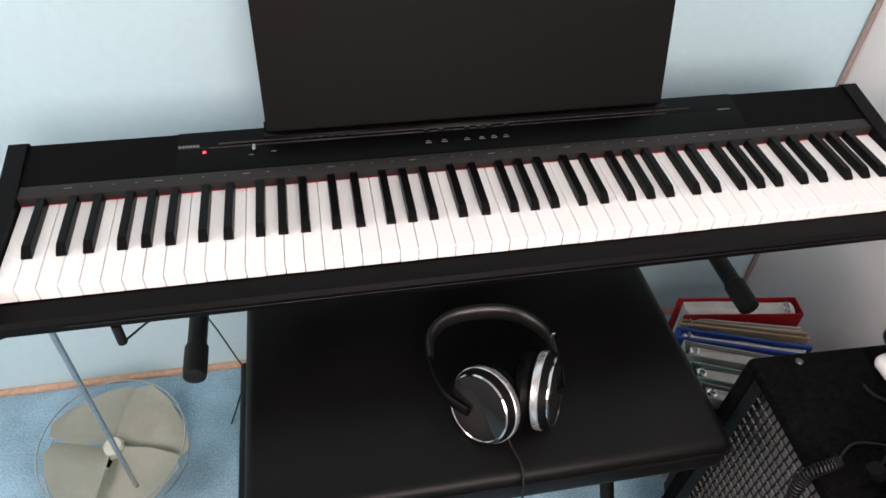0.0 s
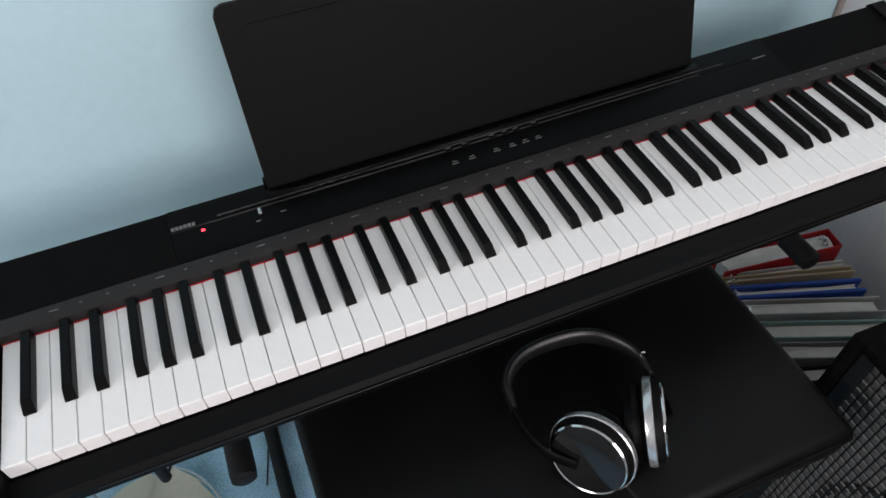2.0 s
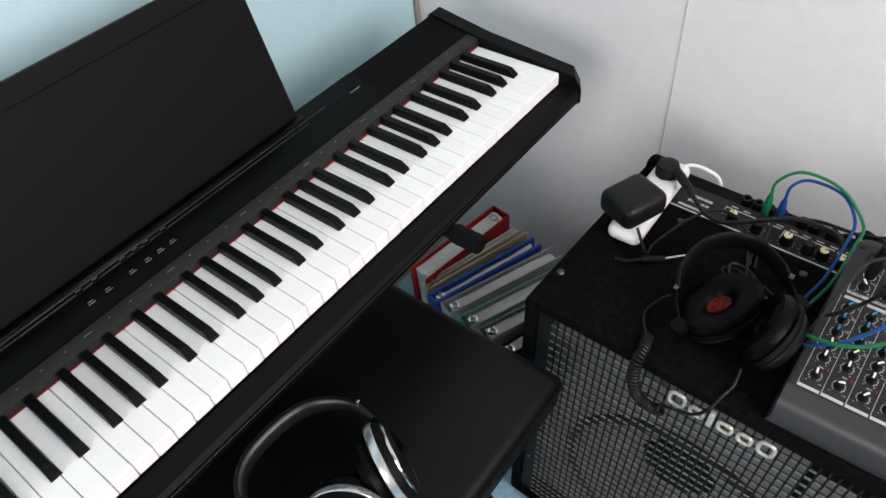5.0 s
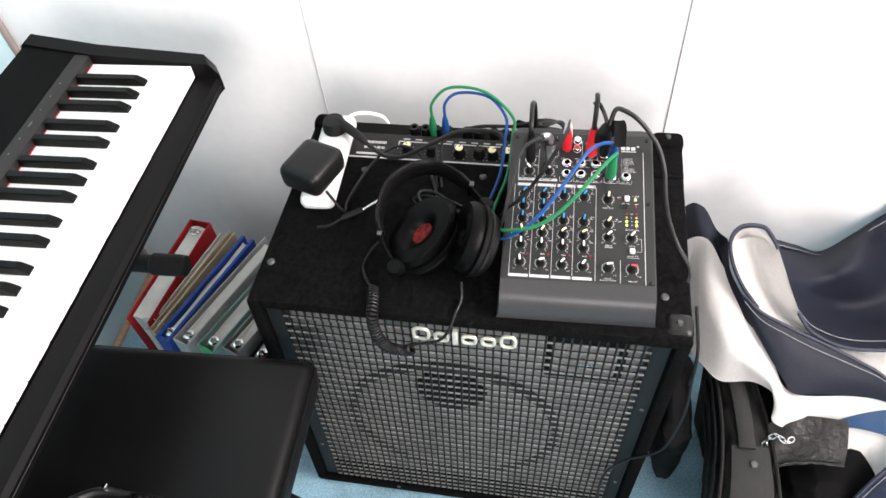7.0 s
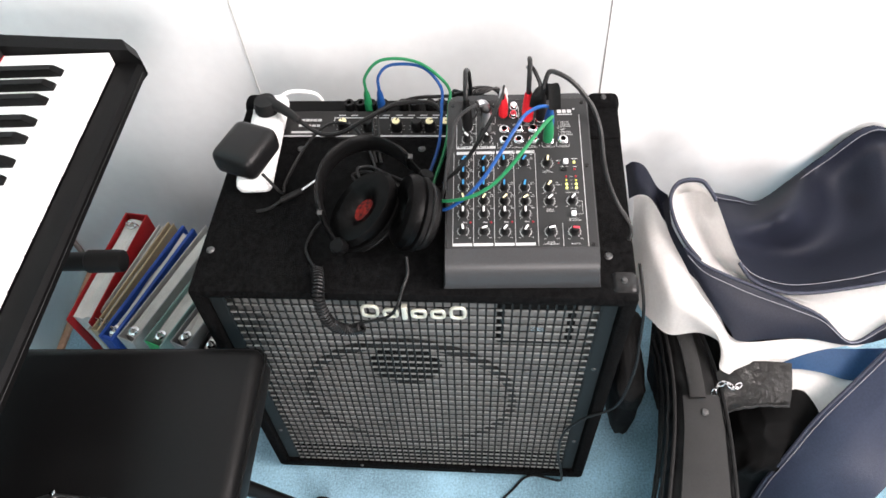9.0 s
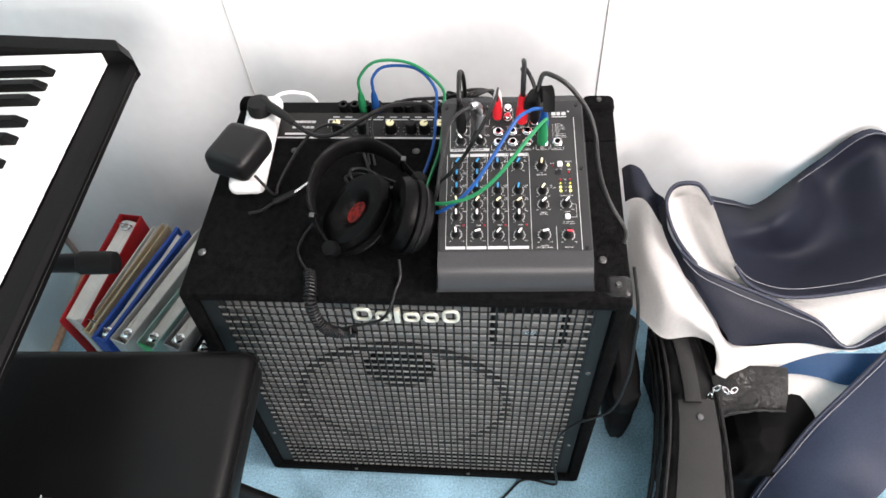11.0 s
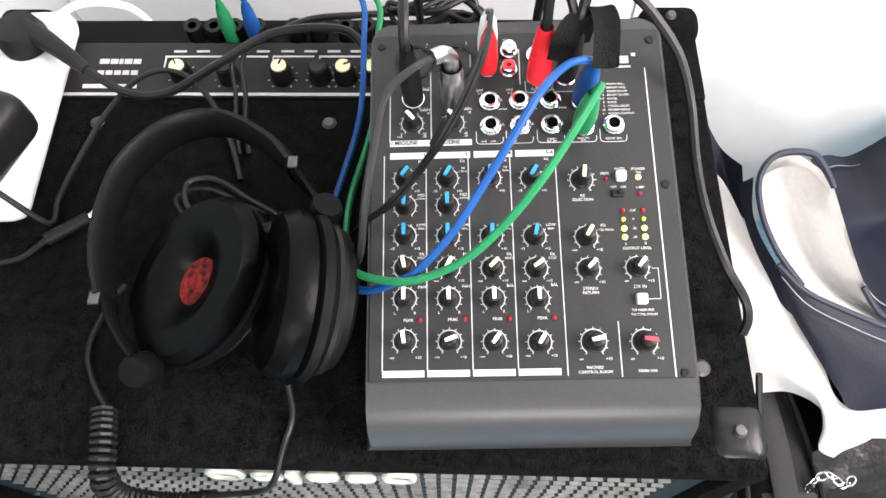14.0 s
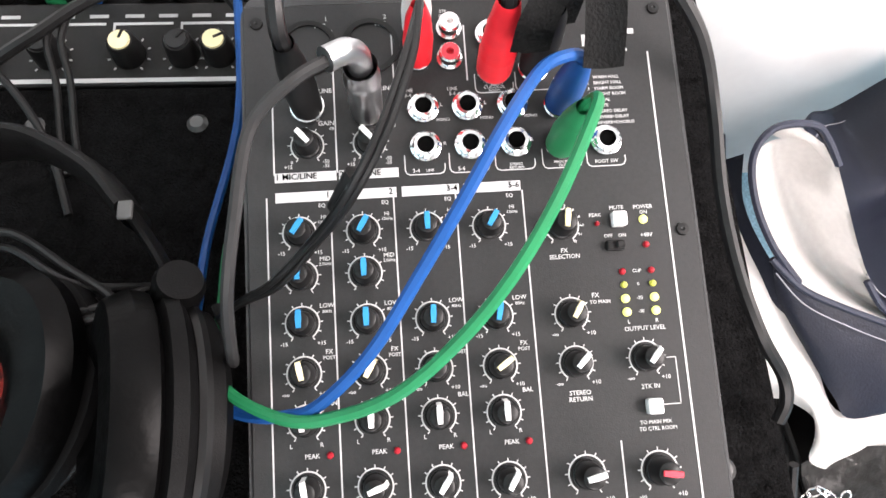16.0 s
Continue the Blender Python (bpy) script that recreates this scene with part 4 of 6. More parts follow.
words += [("1", 33.0, 205.0, 1.9), ("2", 57.0, 205.0, 1.9), ("LINE", 64.5, 172.5, 1.5), ("3-4", 64.5, 170.4, 1.5), ("LINE", 82.5, 172.5, 1.5), ("5-6", 82.5, 170.4, 1.5), ("L", 77.6, 166.0, 1.5), ("MONO", 78.0, 159.6, 1.2), ("R", 78.0, 149.6, 1.5),
          ("L", 95.4, 166.0, 1.5), ("MONO", 95.6, 159.6, 1.2), ("R", 95.4, 149.6, 1.5), ("R", 113.0, 149.6, 1.5), ("MONO", 113.4, 159.6, 1.2), ("2TK", 81.0, 206.4, 1.3), ("OUT", 81.0, 204.4, 1.3),
          ("CONTROL", 99.7, 172.4, 1.3), ("ROOM", 99.7, 170.9, 1.1), ("3-4", 66.0, 138.9, 1.6), ("LINE", 71.5, 138.9, 1.1), ("5-6", 84.0, 138.9, 1.6), ("STEREO", 106.0, 139.6, 1.1), ("RETURN", 106.0, 138.2, 1.1),
          ("MAIN MIX", 124.5, 139.6, 1.1), ("OUT", 124.5, 138.2, 1.1), ("FOOT SW", 142.3, 138.9, 1.5),
          ("MUTE", 144.0, 119.6, 1.6), ("PEAK", 135.2, 117.0, 1.5), ("POWER", 154.6, 119.4, 1.6), ("ON", 154.6, 117.2, 1.4), ("OFF", 139.6, 108.4, 1.4), ("ON", 145.2, 108.4, 1.4), ("+48V", 154.8, 108.0, 1.6),
          ("CLIP", 149.3, 94.0, 1.3), ("0", 149.3, 88.8, 1.3), ("-20", 149.3, 83.4, 1.3), ("-30", 149.3, 78.2, 1.3), ("L", 144.0, 74.4, 1.5), ("R", 155.0, 74.4, 1.5), ("OUTPUT LEVEL", 150.0, 71.6, 1.7),
          ("FX", 121.6, 103.6, 1.7), ("SELECTION", 121.6, 101.2, 1.7), ("FX", 132.0, 85.4, 1.8), ("TO MAIN", 133.6, 82.8, 1.4), ("-oo", 115.0, 71.4, 1.4), ("+10", 129.0, 71.2, 1.6), ("-oo", 115.0, 52.8, 1.4), ("+10", 129.0, 52.6, 1.6),
          ("STEREO", 122.4, 49.0, 1.7), ("RETURN", 122.4, 46.6, 1.7), ("-oo", 142.4, 53.0, 1.4), ("+10", 156.0, 52.8, 1.6), ("2TK IN", 149.6, 49.6, 1.7), ("TO MAIN MIX", 150.0, 36.4, 1.4), ("TO CTRL ROOM", 150.6, 34.0, 1.4),
          ("PHONES/", 121.8, 5.6, 1.6), ("CONTROL ROOM", 121.8, 3.2, 1.6), ("MAIN MIX", 149.8, 3.4, 1.6), ("-oo", 114.6, 10.2, 1.4), ("+10", 129.6, 10.2, 1.6), ("-oo", 142.0, 10.0, 1.4), ("+10", 157.0, 10.0, 1.6)]
for i, t in enumerate(("WARM HALL", "BRIGHT HALL", "WARM ROOM", "BRIGHT ROOM", "VOCAL", "PLATE", "STEREO DELAY", "REVERB+DELAY", "REVERB+CHORUS")):
    words.append((t, 140.4, 174.6 - i * 2.45, 1.35, "LEFT"))
    words.append((("1", "2", "3", "4", "5-7", "8", "9", "10", "11")[i], 138.6, 174.6 - i * 2.45, 1.3, "RIGHT"))
for i in range(12):
    a = radians(-145 + 290 * i / 11)
    words.append((str(i + 1), 121.6 + 8.0 * math.sin(a), 113.6 + 8.0 * math.cos(a), 1.1))
b = lettering([(t, x / 1000, y / 1000, h / 1000, *al) for t, x, y, h, *al in words], MX @ Matrix.Translation((0, 0, 0.0008)))
tagged(part("lettering", b, M_SILK, face, "small white printed words and numbers"), kind="stuff")
bars = (("1", 31.0, 131.1), ("2", 55.5, 131.1), ("3-4", 79.5, 131.1), ("5-6", 104.0, 131.1), ("1 MIC/LINE", 19.0, 139.0), ("2 MIC/LINE", 44.0, 139.0))
b = lettering([(t, x / 1000, y / 1000, 0.0024) for t, x, y in bars], MX @ Matrix.Translation((0, 0, 0.0010)))
tagged(part("dark_lettering", b, M_DARK, face, "black printed numbers on white bars"), kind="stuff")
for i, w in enumerate((5.0, 4.6, 5.2)):
    b = B(); box(b, (0.1375 + i * 0.0062, 0.1885, 0.0004), (0.1375 + i * 0.0062 + w / 1000, 0.1935, 0.0007), m=MX); part("model_bar", b, M_SILK, face)
block(137.5, 185.6, 156.0, 186.8); block(157.0, 193.2, 159.6, 195.4)


# ---- plugs and cables on the amplifier ----
def cord(name, points, r, material, label, steps=12):
    b = B(); cable(b, points, r, steps)
    return tagged(part(name, b, material, None, smooth=True), label, "cable")


def mx_path(pts):
    return [at_mixer(*p) for p in pts]


for colour, mat, path, up in (("green", M_GREEN, [(-24, 80, 0), (-15, 70, 3), (-5, 57.4, 11), (17.3, 48, 30), (35, 48.3, 39), (55, 54.6, 51), (74.2, 69, 63), (90, 86, 72), (104.5, 107, 72), (119, 132, 62), (126, 145, 52), (125.6, 147.5, 46), (124.0, 146.5, 39)], (-0.337, -0.450)),
                              ("blue", M_BLUE, [(-30, 74, -2), (-14, 56, 0), (-1, 49.3, 5), (16.6, 49, 24), (29, 52.3, 36), (47, 67, 51), (64.2, 90, 62), (78, 110, 71), (92, 132, 73), (107, 154, 58), (118, 161.5, 51), (124, 163, 46), (124.8, 163.3, 39)], (-0.356, -0.440))):
    u, v = (123.6, 145.8) if colour == "green" else (125.0, 163.4)
    lead = thing("patch_cable", at_mixer(u, v), colour + " patch cable looping from amplifier to mixer", "cable")
    y0, y1 = up
    loop = [Vector((1.287, y0, 0.646)), Vector((1.290, y0 - 0.002, 0.672)), Vector((1.296, (y0 * 3 + y1) / 4, 0.695 if colour == "green" else 0.686)), Vector((1.290, (y0 + y1) / 2 - 0.022, 0.694 if colour == "green" else 0.686)), Vector((1.270, y1 - 0.006, 0.668)),
            Vector((1.240, y1 - 0.008, 0.655)), Vector((1.190, y1 - 0.004, 0.632)), Vector((1.130, y1 + 0.010, 0.626)), Vector((1.085, y1 + 0.010, 0.640))] + mx_path(path)
    b = B(); cable(b, loop, 0.0022, 10); part("cord", b, mat, lead, smooth=True)
    b = B(); lathe(b, [(0.0042, 0.0045), (0.0062, 0.005), (0.0066, 0.018), (0.0056, 0.030), (0.0040, 0.040), (0.0031, 0.044)], MX @ Matrix.Translation((u / 1000, v / 1000, 0)), 18); part("plug", b, mat, lead, smooth=True)
    b = B(); lathe(b, [(0.0062, 0.0040), (0.0062, 0.0085), (0.0050, 0.0085)], MX @ Matrix.Translation((u / 1000, v / 1000, 0)), 18); part("plug_collar", b, M_CHROME, lead, smooth=True)
    b = B(); lathe(b, [(0.0058, 0.0), (0.0060, 0.018), (0.0045, 0.034), (0.0031, 0.040)], Matrix.Translation((1.287, y0, 0.608)), 16); part("plug", b, mat, lead, smooth=True)

# microphone lead with a bright angled jack
lead = thing("microphone_lead", at_mixer(50.6, 167.5), "dark grey lead with a bright metal angled jack", "cable")
b = B(); lathe(b, [(0.0046, 0.001), (0.0064, 0.002), (0.0064, 0.030), (0.0067, 0.031), (0.0067, 0.036), (0.0062, 0.0375), (0.0060, 0.044)], MX @ Matrix.Translation((0.0480, 0.1645, 0)), 20); part("jack_body", b, M_METAL, lead, "brushed metal jack", smooth=True)
b = B(); sweep(b, spline(mx_path([(48, 164.5, 43), (47.5, 164.5, 52), (44, 163, 58), (38, 159, 61)]), 6), circle(0.0044, 12)); part("jack_elbow", b, M_METAL, lead, smooth=True)
b = B(); cable(b, mx_path([(40, 160, 60), (28, 151, 64), (14, 138, 60), (8, 110, 57), (2.5, 87, 45), (-4, 70, 12), (-14, 74, -30), (-22, 95, -36)]), 0.0022, 10); part("cord", b, M_GREYCABLE, lead, smooth=True)
# black jack going up behind
lead = thing("instrument_lead", at_mixer(24.6, 167), "black lead plugged into the mixer, rising behind it", "cable")
b = B(); lathe(b, [(0.0052, 0.001), (0.0062, 0.002), (0.0064, 0.022), (0.0056, 0.040), (0.0036, 0.058)], MX @ Matrix.Translation((0.0246, 0.1668, 0)), 18); part("plug", b, M_RUBBER, lead, smooth=True)
b = B(); lathe(b, [(0.0068, 0.0008), (0.0068, 0.0040), (0.0060, 0.0042)], MX @ Matrix.Translation((0.0246, 0.1668, 0)), 18); part("plug_collar", b, M_CHROME, lead, smooth=True)
b = B(); cable(b, mx_path([(24.6, 166.8, 55), (24, 168, 64), (24, 180, 70), (24, 205, 66), (26, 226, 40), (27, 240, 0), (27, 244, -60)]), 0.0029); part("cord", b, M_BLACKCABLE, lead, smooth=True)
# phono lead: red and white plugs
lead = thing("phono_lead", at_mixer(69.5, 190), "thin black twin lead with red and white phono plugs", "cable")
for u, v, m, col in ((69.4, 185.4, M_REDPLUG, "red phono plug"), (69.6, 198.0, M_WHITEPL, "white phono plug")):
    b = B(); lathe(b, [(0.0058, 0.004), (0.0060, 0.016), (0.0048, 0.030), (0.0026, 0.038)], MX @ Matrix.Translation((u / 1000, v / 1000, 0)) @ Matrix.Rotation(radians(-6), 4, "X"), 18); part("plug", b, m, lead, col, smooth=True)
for k in (0, 1):
    o = k * 2.4
    b = B(); cable(b, mx_path([(69.5, 185.4 + k * 12.6, 36), (69 + o * 0.4, 180 + k * 9, 56), (65 + o * 0.7, 162, 68), (60 + o, 145, 74), (52 + o, 126, 74), (41 + o, 112, 62), (28 + o, 105, 38), (12 + o, 95 - k, 20), (-3, 92 - k, 0), (-18, 88, -24)]), 0.0014, 10); part("cord", b, M_BLACKCABLE, lead, smooth=True)
b = B(); sweep(b, spline(mx_path([(39, 111.5, 56), (46, 119, 68)]), 3), oval(0.0036, 0.0026)); part("splitter", b, M_RUBBER, lead, smooth=True)
# big red plug
lead = thing("control_room_lead", at_mixer(99.6, 178.4), "black lead with a large red ribbed plug", "cable")
prof = [(0.0056, 0.004), (0.0072, 0.005), (0.0074, 0.018)] + [(0.0074 - 0.0004 * (i // 2) - 0.0005 * (i % 2), 0.019 + 0.003 * i) for i in range(8)] + [(0.0045, 0.050), (0.0038, 0.052)]
b = B(); lathe(b, prof, MX @ Matrix.Translation((0.0996, 0.1784, 0)) @ Matrix.Rotation(radians(-4), 4, "X"), 20); part("plug", b, M_REDPLUG, lead, "red ribbed plastic plug", smooth=True)
b = B(); lathe(b, [(0.0068, 0.002), (0.0072, 0.0060), (0.005, 0.0062)], MX @ Matrix.Translation((0.0996, 0.1784, 0)), 18); part("plug_collar", b, M_CHROME, lead, smooth=True)
b = B(); cable(b, mx_path([(99.6, 181, 50), (99.5, 184, 62), (100, 192, 76), (101, 204, 80), (101, 218, 70), (103, 228, 44), (104, 234, 0), (104, 238, -60)]), 0.0030); part("cord", b, M_BLACKCABLE, lead, smooth=True)
# black plug and lead with a hook-and-loop tie
lead = thing("power_lead", at_mixer(116, 180), "black lead with a wide cloth cable tie, running over the mixer", "cable")
b = B(); lathe(b, [(0.0056, 0.004), (0.0064, 0.005), (0.0065, 0.030), (0.0050, 0.044), (0.0034, 0.050)], MX @ Matrix.Translation((0.116, 0.1795, 0)), 18); part("plug", b, M_RUBBER, lead, smooth=True)
b = B(); cable(b, mx_path([(116, 180, 48), (118, 186, 60), (124, 200, 66), (136, 206, 56), (152, 206, 42), (166, 197, 31), (181, 182, 16), (190, 160, -1), (191.5, 126, -8), (195, 95, -11), (205, 67, -19), (219, 49, -33), (222, 38, -39), (219, 29, -43)]), 0.0030, 10); part("cord", b, M_BLACKCABLE, lead, smooth=True)
b = B(); cable(b, mx_path([(116, 180, 48), (112, 190, 62), (104, 204, 70), (100, 222, 50)]), 0.0026, 10); part("cord", b, M_BLACKCABLE, lead, smooth=True)
for path in ([(117, 178, 40), (121, 186, 56), (126, 186, 62), (129, 178, 62), (129.5, 168, 57), (129.5, 157, 49)], [(122, 187, 58), (115, 182, 58), (109, 174, 52), (107, 168, 40)]):
    b = B()
    rows = [[b.verts.new(at_mixer(p.x * 1000 + o, p.y * 1000, p.z * 1000 + 0.03 * o * o)) for o in (-7, -3.5, 0, 3.5, 7)] for p in spline([Vector(q) / 1000 for q in path], 6)]
    for r, q in zip(rows, rows[1:]):
        for k in range(4):
            b.faces.new((r[k], r[k + 1], q[k + 1], q[k]))
    bmesh.ops.solidify(b, geom=b.faces[:], thickness=0.0016)
    part("cloth_tie", b, M_NYLON, lead, "wide black cloth cable tie", smooth=True)
# tangle behind the amplifier controls
for i, (r, pts) in enumerate(((0.0026, [(1.262, -0.380, 0.643), (1.278, -0.405, 0.640), (1.285, -0.440, 0.636), (1.292, -0.480, 0.630), (1.298, -0.520, 0.622)]),
                              (0.0022, [(1.288 + 0.006 * math.sin(3.1 * k), -0.497 + (0.036 + 0.006 * math.sin(1.3 * k)) * math.cos(k), 0.632 + (0.010 + 0.003 * math.cos(2.2 * k)) * math.sin(k) + 0.002 * math.sin(0.7 * k)) for k in [0.55 * i for i in range(44)]]))):
    cord("loose_cable", pts, r, M_BLACKCABLE, "thin black cable coiled behind the amplifier's controls")

# ---- power strip, plug and adapter ----
ST = Matrix.Translation((1.208, -0.197, AZ)) @ Matrix.Rotation(radians(1.0), 4, "Z")
strip = thing("power_strip", (1.203, -0.200, AZ), "white plastic power strip lying on the amplifier", "power strip")
b = B(); box(b, (-0.090, -0.0245, 0.001), (0.090, 0.0245, 0.026), 0.011, 3, m=ST); part("housing", b, M_WHITEPL, strip, smooth=True)
b = B(); cable(b, [ST @ Vector(p) for p in ((0.084, -0.006, 0.016), (0.097, -0.022, 0.018), (0.102, -0.045, 0.014), (0.104, -0.064, 0.000), (0.112, -0.074, -0.06))], 0.0030); part("cord", b, M_WHITEPL, strip, smooth=True)
for x in (0.052, -0.012):
    b = B(); lathe(b, [(0.021, 0.0262), (0.0195, 0.0264), (0.019, 0.024), (0, 0.024)], ST @ Matrix.Translation((x, 0, 0)), 24); part("socket", b, M_WHITEPL, strip, smooth=True)
plug = thing("mains_plug", ST @ Vector((0.052, 0, 0.024)), "black angled mains plug in the power strip", "plug")
b = B(); lathe(b, [(0.0175, 0.0265), (0.0180, 0.034), (0.0150, 0.044), (0.0, 0.047)], ST @ Matrix.Translation((0.052, 0, 0)), 24); part("plug_body", b, M_RUBBER, plug, smooth=True)
b = B(); sweep(b, spline([ST @ Vector(p) for p in ((0.055, -0.004, 0.038), (0.040, -0.026, 0.037), (0.026, -0.044, 0.034), (0.020, -0.052, 0.031))], 5), lambda t: circle(0.0088 - 0.0048 * t, 14)); part("plug_neck", b, M_RUBBER, plug, smooth=True)
b = B(); cable(b, [ST @ Vector((0.020, -0.052, 0.031)), (1.218, -0.275, 0.634), (1.219, -0.304, 0.632), (1.236, -0.342, 0.642), (1.263, -0.380, 0.643), (1.264, -0.430, 0.643), (1.245, -0.450, 0.636)], 0.0032); part("cord", b, M_BLACKCABLE, plug, smooth=True)
AD = ST @ Matrix.Translation((-0.050, 0.006, 0.0265)) @ Matrix.Rotation(radians(-22), 4, "Z")
adapter = thing("power_adapter", AD, "black rounded plug-in power adapter on the power strip", "power adapter")
b = B(); box(b, (-0.036, -0.031, 0.0), (0.038, 0.034, 0.040), 0.013, 4, m=AD)
part("case", b, M_ADAPTER, adapter, smooth=True, angle=60)
b = B(); cable(b, [AD @ Vector((-0.022, -0.034, 0.010)), (1.118, -0.236, 0.622), (1.137, -0.236, 0.619), (1.152, -0.240, 0.621), (1.178, -0.247, 0.622), (1.205, -0.258, 0.626), (1.228, -0.276, 0.632), (1.236, -0.297, 0.636), (1.228, -0.320, 0.636), (1.205, -0.340, 0.630), (1.180, -0.352, 0.622), (1.150, -0.362, 0.620)], 0.0021); part("cord", b, M_BLACKCABLE, adapter, smooth=True)
for dy in (0.0, -0.007):
    cord("loose_cable", [(1.250, -0.352 + dy, 0.640), (1.236, -0.350 + dy, 0.638), (1.219, -0.352 + dy, 0.628), (1.195, -0.353 + dy, 0.620), (1.172, -0.358 + dy, 0.619)], 0.0019, M_BLACKCABLE, "thin black cable hanging over the amplifier's control panel")
# a loose minijack
mj = thing("minijack_lead", (1.130, -0.268, AZ), "thin black lead ending in a silver minijack", "cable")
b = B(); rod(b, (1.122, -0.262, 0.622), (1.136, -0.284, 0.628), 0.0022, 0.0022); part("minijack_tip", b, M_CHROME, mj, smooth=True)
b = B(); rod(b, (1.106, -0.237, 0.621), (1.122, -0.262, 0.622), 0.0045, 0.0040); part("plug", b, M_RUBBER, mj, smooth=True)
b = B(); cable(b, [(1.106, -0.237, 0.621), (1.094, -0.222, 0.619), (1.090, -0.205, 0.618)], 0.0020); part("cord", b, M_BLACKCABLE, mj, smooth=True)
# thin lead down the amplifier's side to the carpet
cord("floor_lead", [(1.012, -0.696, 0.600), (0.975, -0.702, 0.560), (0.962, -0.705, 0.500), (0.950, -0.706, 0.430), (0.946, -0.694, 0.330), (0.945, -0.650, 0.285), (0.945, -0.625, 0.230), (0.945, -0.622, 0.140), (0.944, -0.634, 0.040), (0.946, -0.630, 0.004), (0.955, -0.580, 0.003), (0.930, -0.548, 0.003), (0.880, -0.505, 0.003), (0.800, -0.480, 0.003)], 0.0022, M_BLACKCABLE, "thin black lead hanging down the amplifier onto the carpet")


# ---- headphones ----
def axis_at(p, d):
    d = Vector(d).normalized()
    return Matrix.Translation(p) @ d.to_track_quat("Z", "Y").to_matrix().to_4x4()


# silver and black headphones on the bench
hp = thing("headphones", (0.64, -0.09, BZ), "black over-ear headphones with silver rings on the bench", "headphones")
ZB = BZ + 0.004
b = B()
sweep(b, spline([(0.552, -0.062, ZB + 0.034), (0.560, -0.026, ZB + 0.040), (0.592, -0.004, ZB + 0.044), (0.645, -0.003, ZB + 0.047), (0.686, -0.018, ZB + 0.048), (0.712, -0.055, ZB + 0.050), (0.714, -0.095, ZB + 0.048)], 8), lambda t: oval(0.0045 + 0.0042 * math.sin(math.pi * t), 0.015, 16))
part("headband", b, M_GLOSSBAND, hp, smooth=True)
b = B(); sweep(b, spline([(0.552, -0.055, ZB + 0.034), (0.552, -0.090, ZB + 0.034), (0.562, -0.125, ZB + 0.036), (0.584, -0.152, ZB + 0.038)], 6), oval(0.0035, 0.009, 12)); part("arm", b, M_BODY, hp, smooth=True)
b = B(); sweep(b, spline([(0.714, -0.090, ZB + 0.048), (0.713, -0.120, ZB + 0.048), (0.708, -0.145, ZB + 0.046)], 6), oval(0.0035, 0.009, 12)); part("arm", b, M_BODY, hp, smooth=True)
for p in ((0.553, -0.045, ZB + 0.046), (0.716, -0.068, ZB + 0.066)):
    b = B(); lathe(b, [(0.003, -0.002), (0.003, 0.001), (0.0, 0.0018)], axis_at(p, (0, 0, 1)), 10); part("pivot", b, M_CHROME, hp, smooth=True)
for p, d in (((0.607, -0.146, ZB + 0.040), (-0.74, -0.52, 0.34)), ((0.684, -0.142, ZB + 0.048), (0.84, -0.45, 0.22))):
    A = axis_at(p, d) @ Matrix.Diagonal((1.16, 1.16, 1.05, 1))
    b = B(); lathe(b, [(0.0, -0.026), (0.022, -0.026), (0.030, -0.029), (0.038, -0.026), (0.041, -0.018), (0.038, -0.010), (0.036, -0.008)], A, 32); part("cushion", b, M_CUSHION, hp, smooth=True)
    b = B(); lathe(b, [(0.036, -0.010), (0.041, -0.008), (0.0425, -0.006)], A, 36); cupp = part("cup", b, M_BODY, hp, smooth=True)
    b = B(); lathe(b, [(0.0425, -0.006), (0.0432, -0.004), (0.0432, 0.002), (0.0420, 0.003)], A, 40); part("silver_ring", b, M_SILVER, cupp, "wide silver ring", smooth=True)
    b = B(); lathe(b, [(0.0420, 0.003), (0.0405, 0.008), (0.0385, 0.012)], A, 40); part("cup_side", b, M_BODY, cupp, smooth=True)
    b = B(); lathe(b, [(0.0385, 0.012), (0.0388, 0.0135), (0.0372, 0.0150), (0.0360, 0.0142)], A, 40); part("thin_ring", b, M_CHROME, cupp, "thin chrome ring", smooth=True)
    b = B(); lathe(b, [(0.0360, 0.0142), (0.030, 0.0156), (0.018, 0.0168), (0.0, 0.0172)], A, 36); part("cap", b, surface("glossy_black_cap", (0.01, 0.01, 0.01), 0.10, vary=0.1, coat=0.5), cupp, "glossy black outer cap", smooth=True)
b = B(); cable(b, [(0.628, -0.168, ZB + 0.016), (0.634, -0.190, ZB + 0.008), (0.640, -0.215, ZB + 0.004), (0.640, -0.232, BZ - 0.004), (0.640, -0.237, BZ - 0.03), (0.655, -0.240, BZ - 0.16), (0.665, -0.245, 0.10), (0.66, -0.26, 0.004), (0.60, -0.30, 0.003)], 0.0017); part("cord", b, M_BLACKCABLE, hp, smooth=True)

def long_axis(p, d, long):
    """A frame at p whose z is d and whose y lies along long."""
    z = Vector(d).normalized()
    y = Vector(long) - z * Vector(long).dot(z)
    y.normalize()
    x = y.cross(z)
    return Matrix.Translation(p) @ Matrix((x, y, z)).transposed().to_4x4()


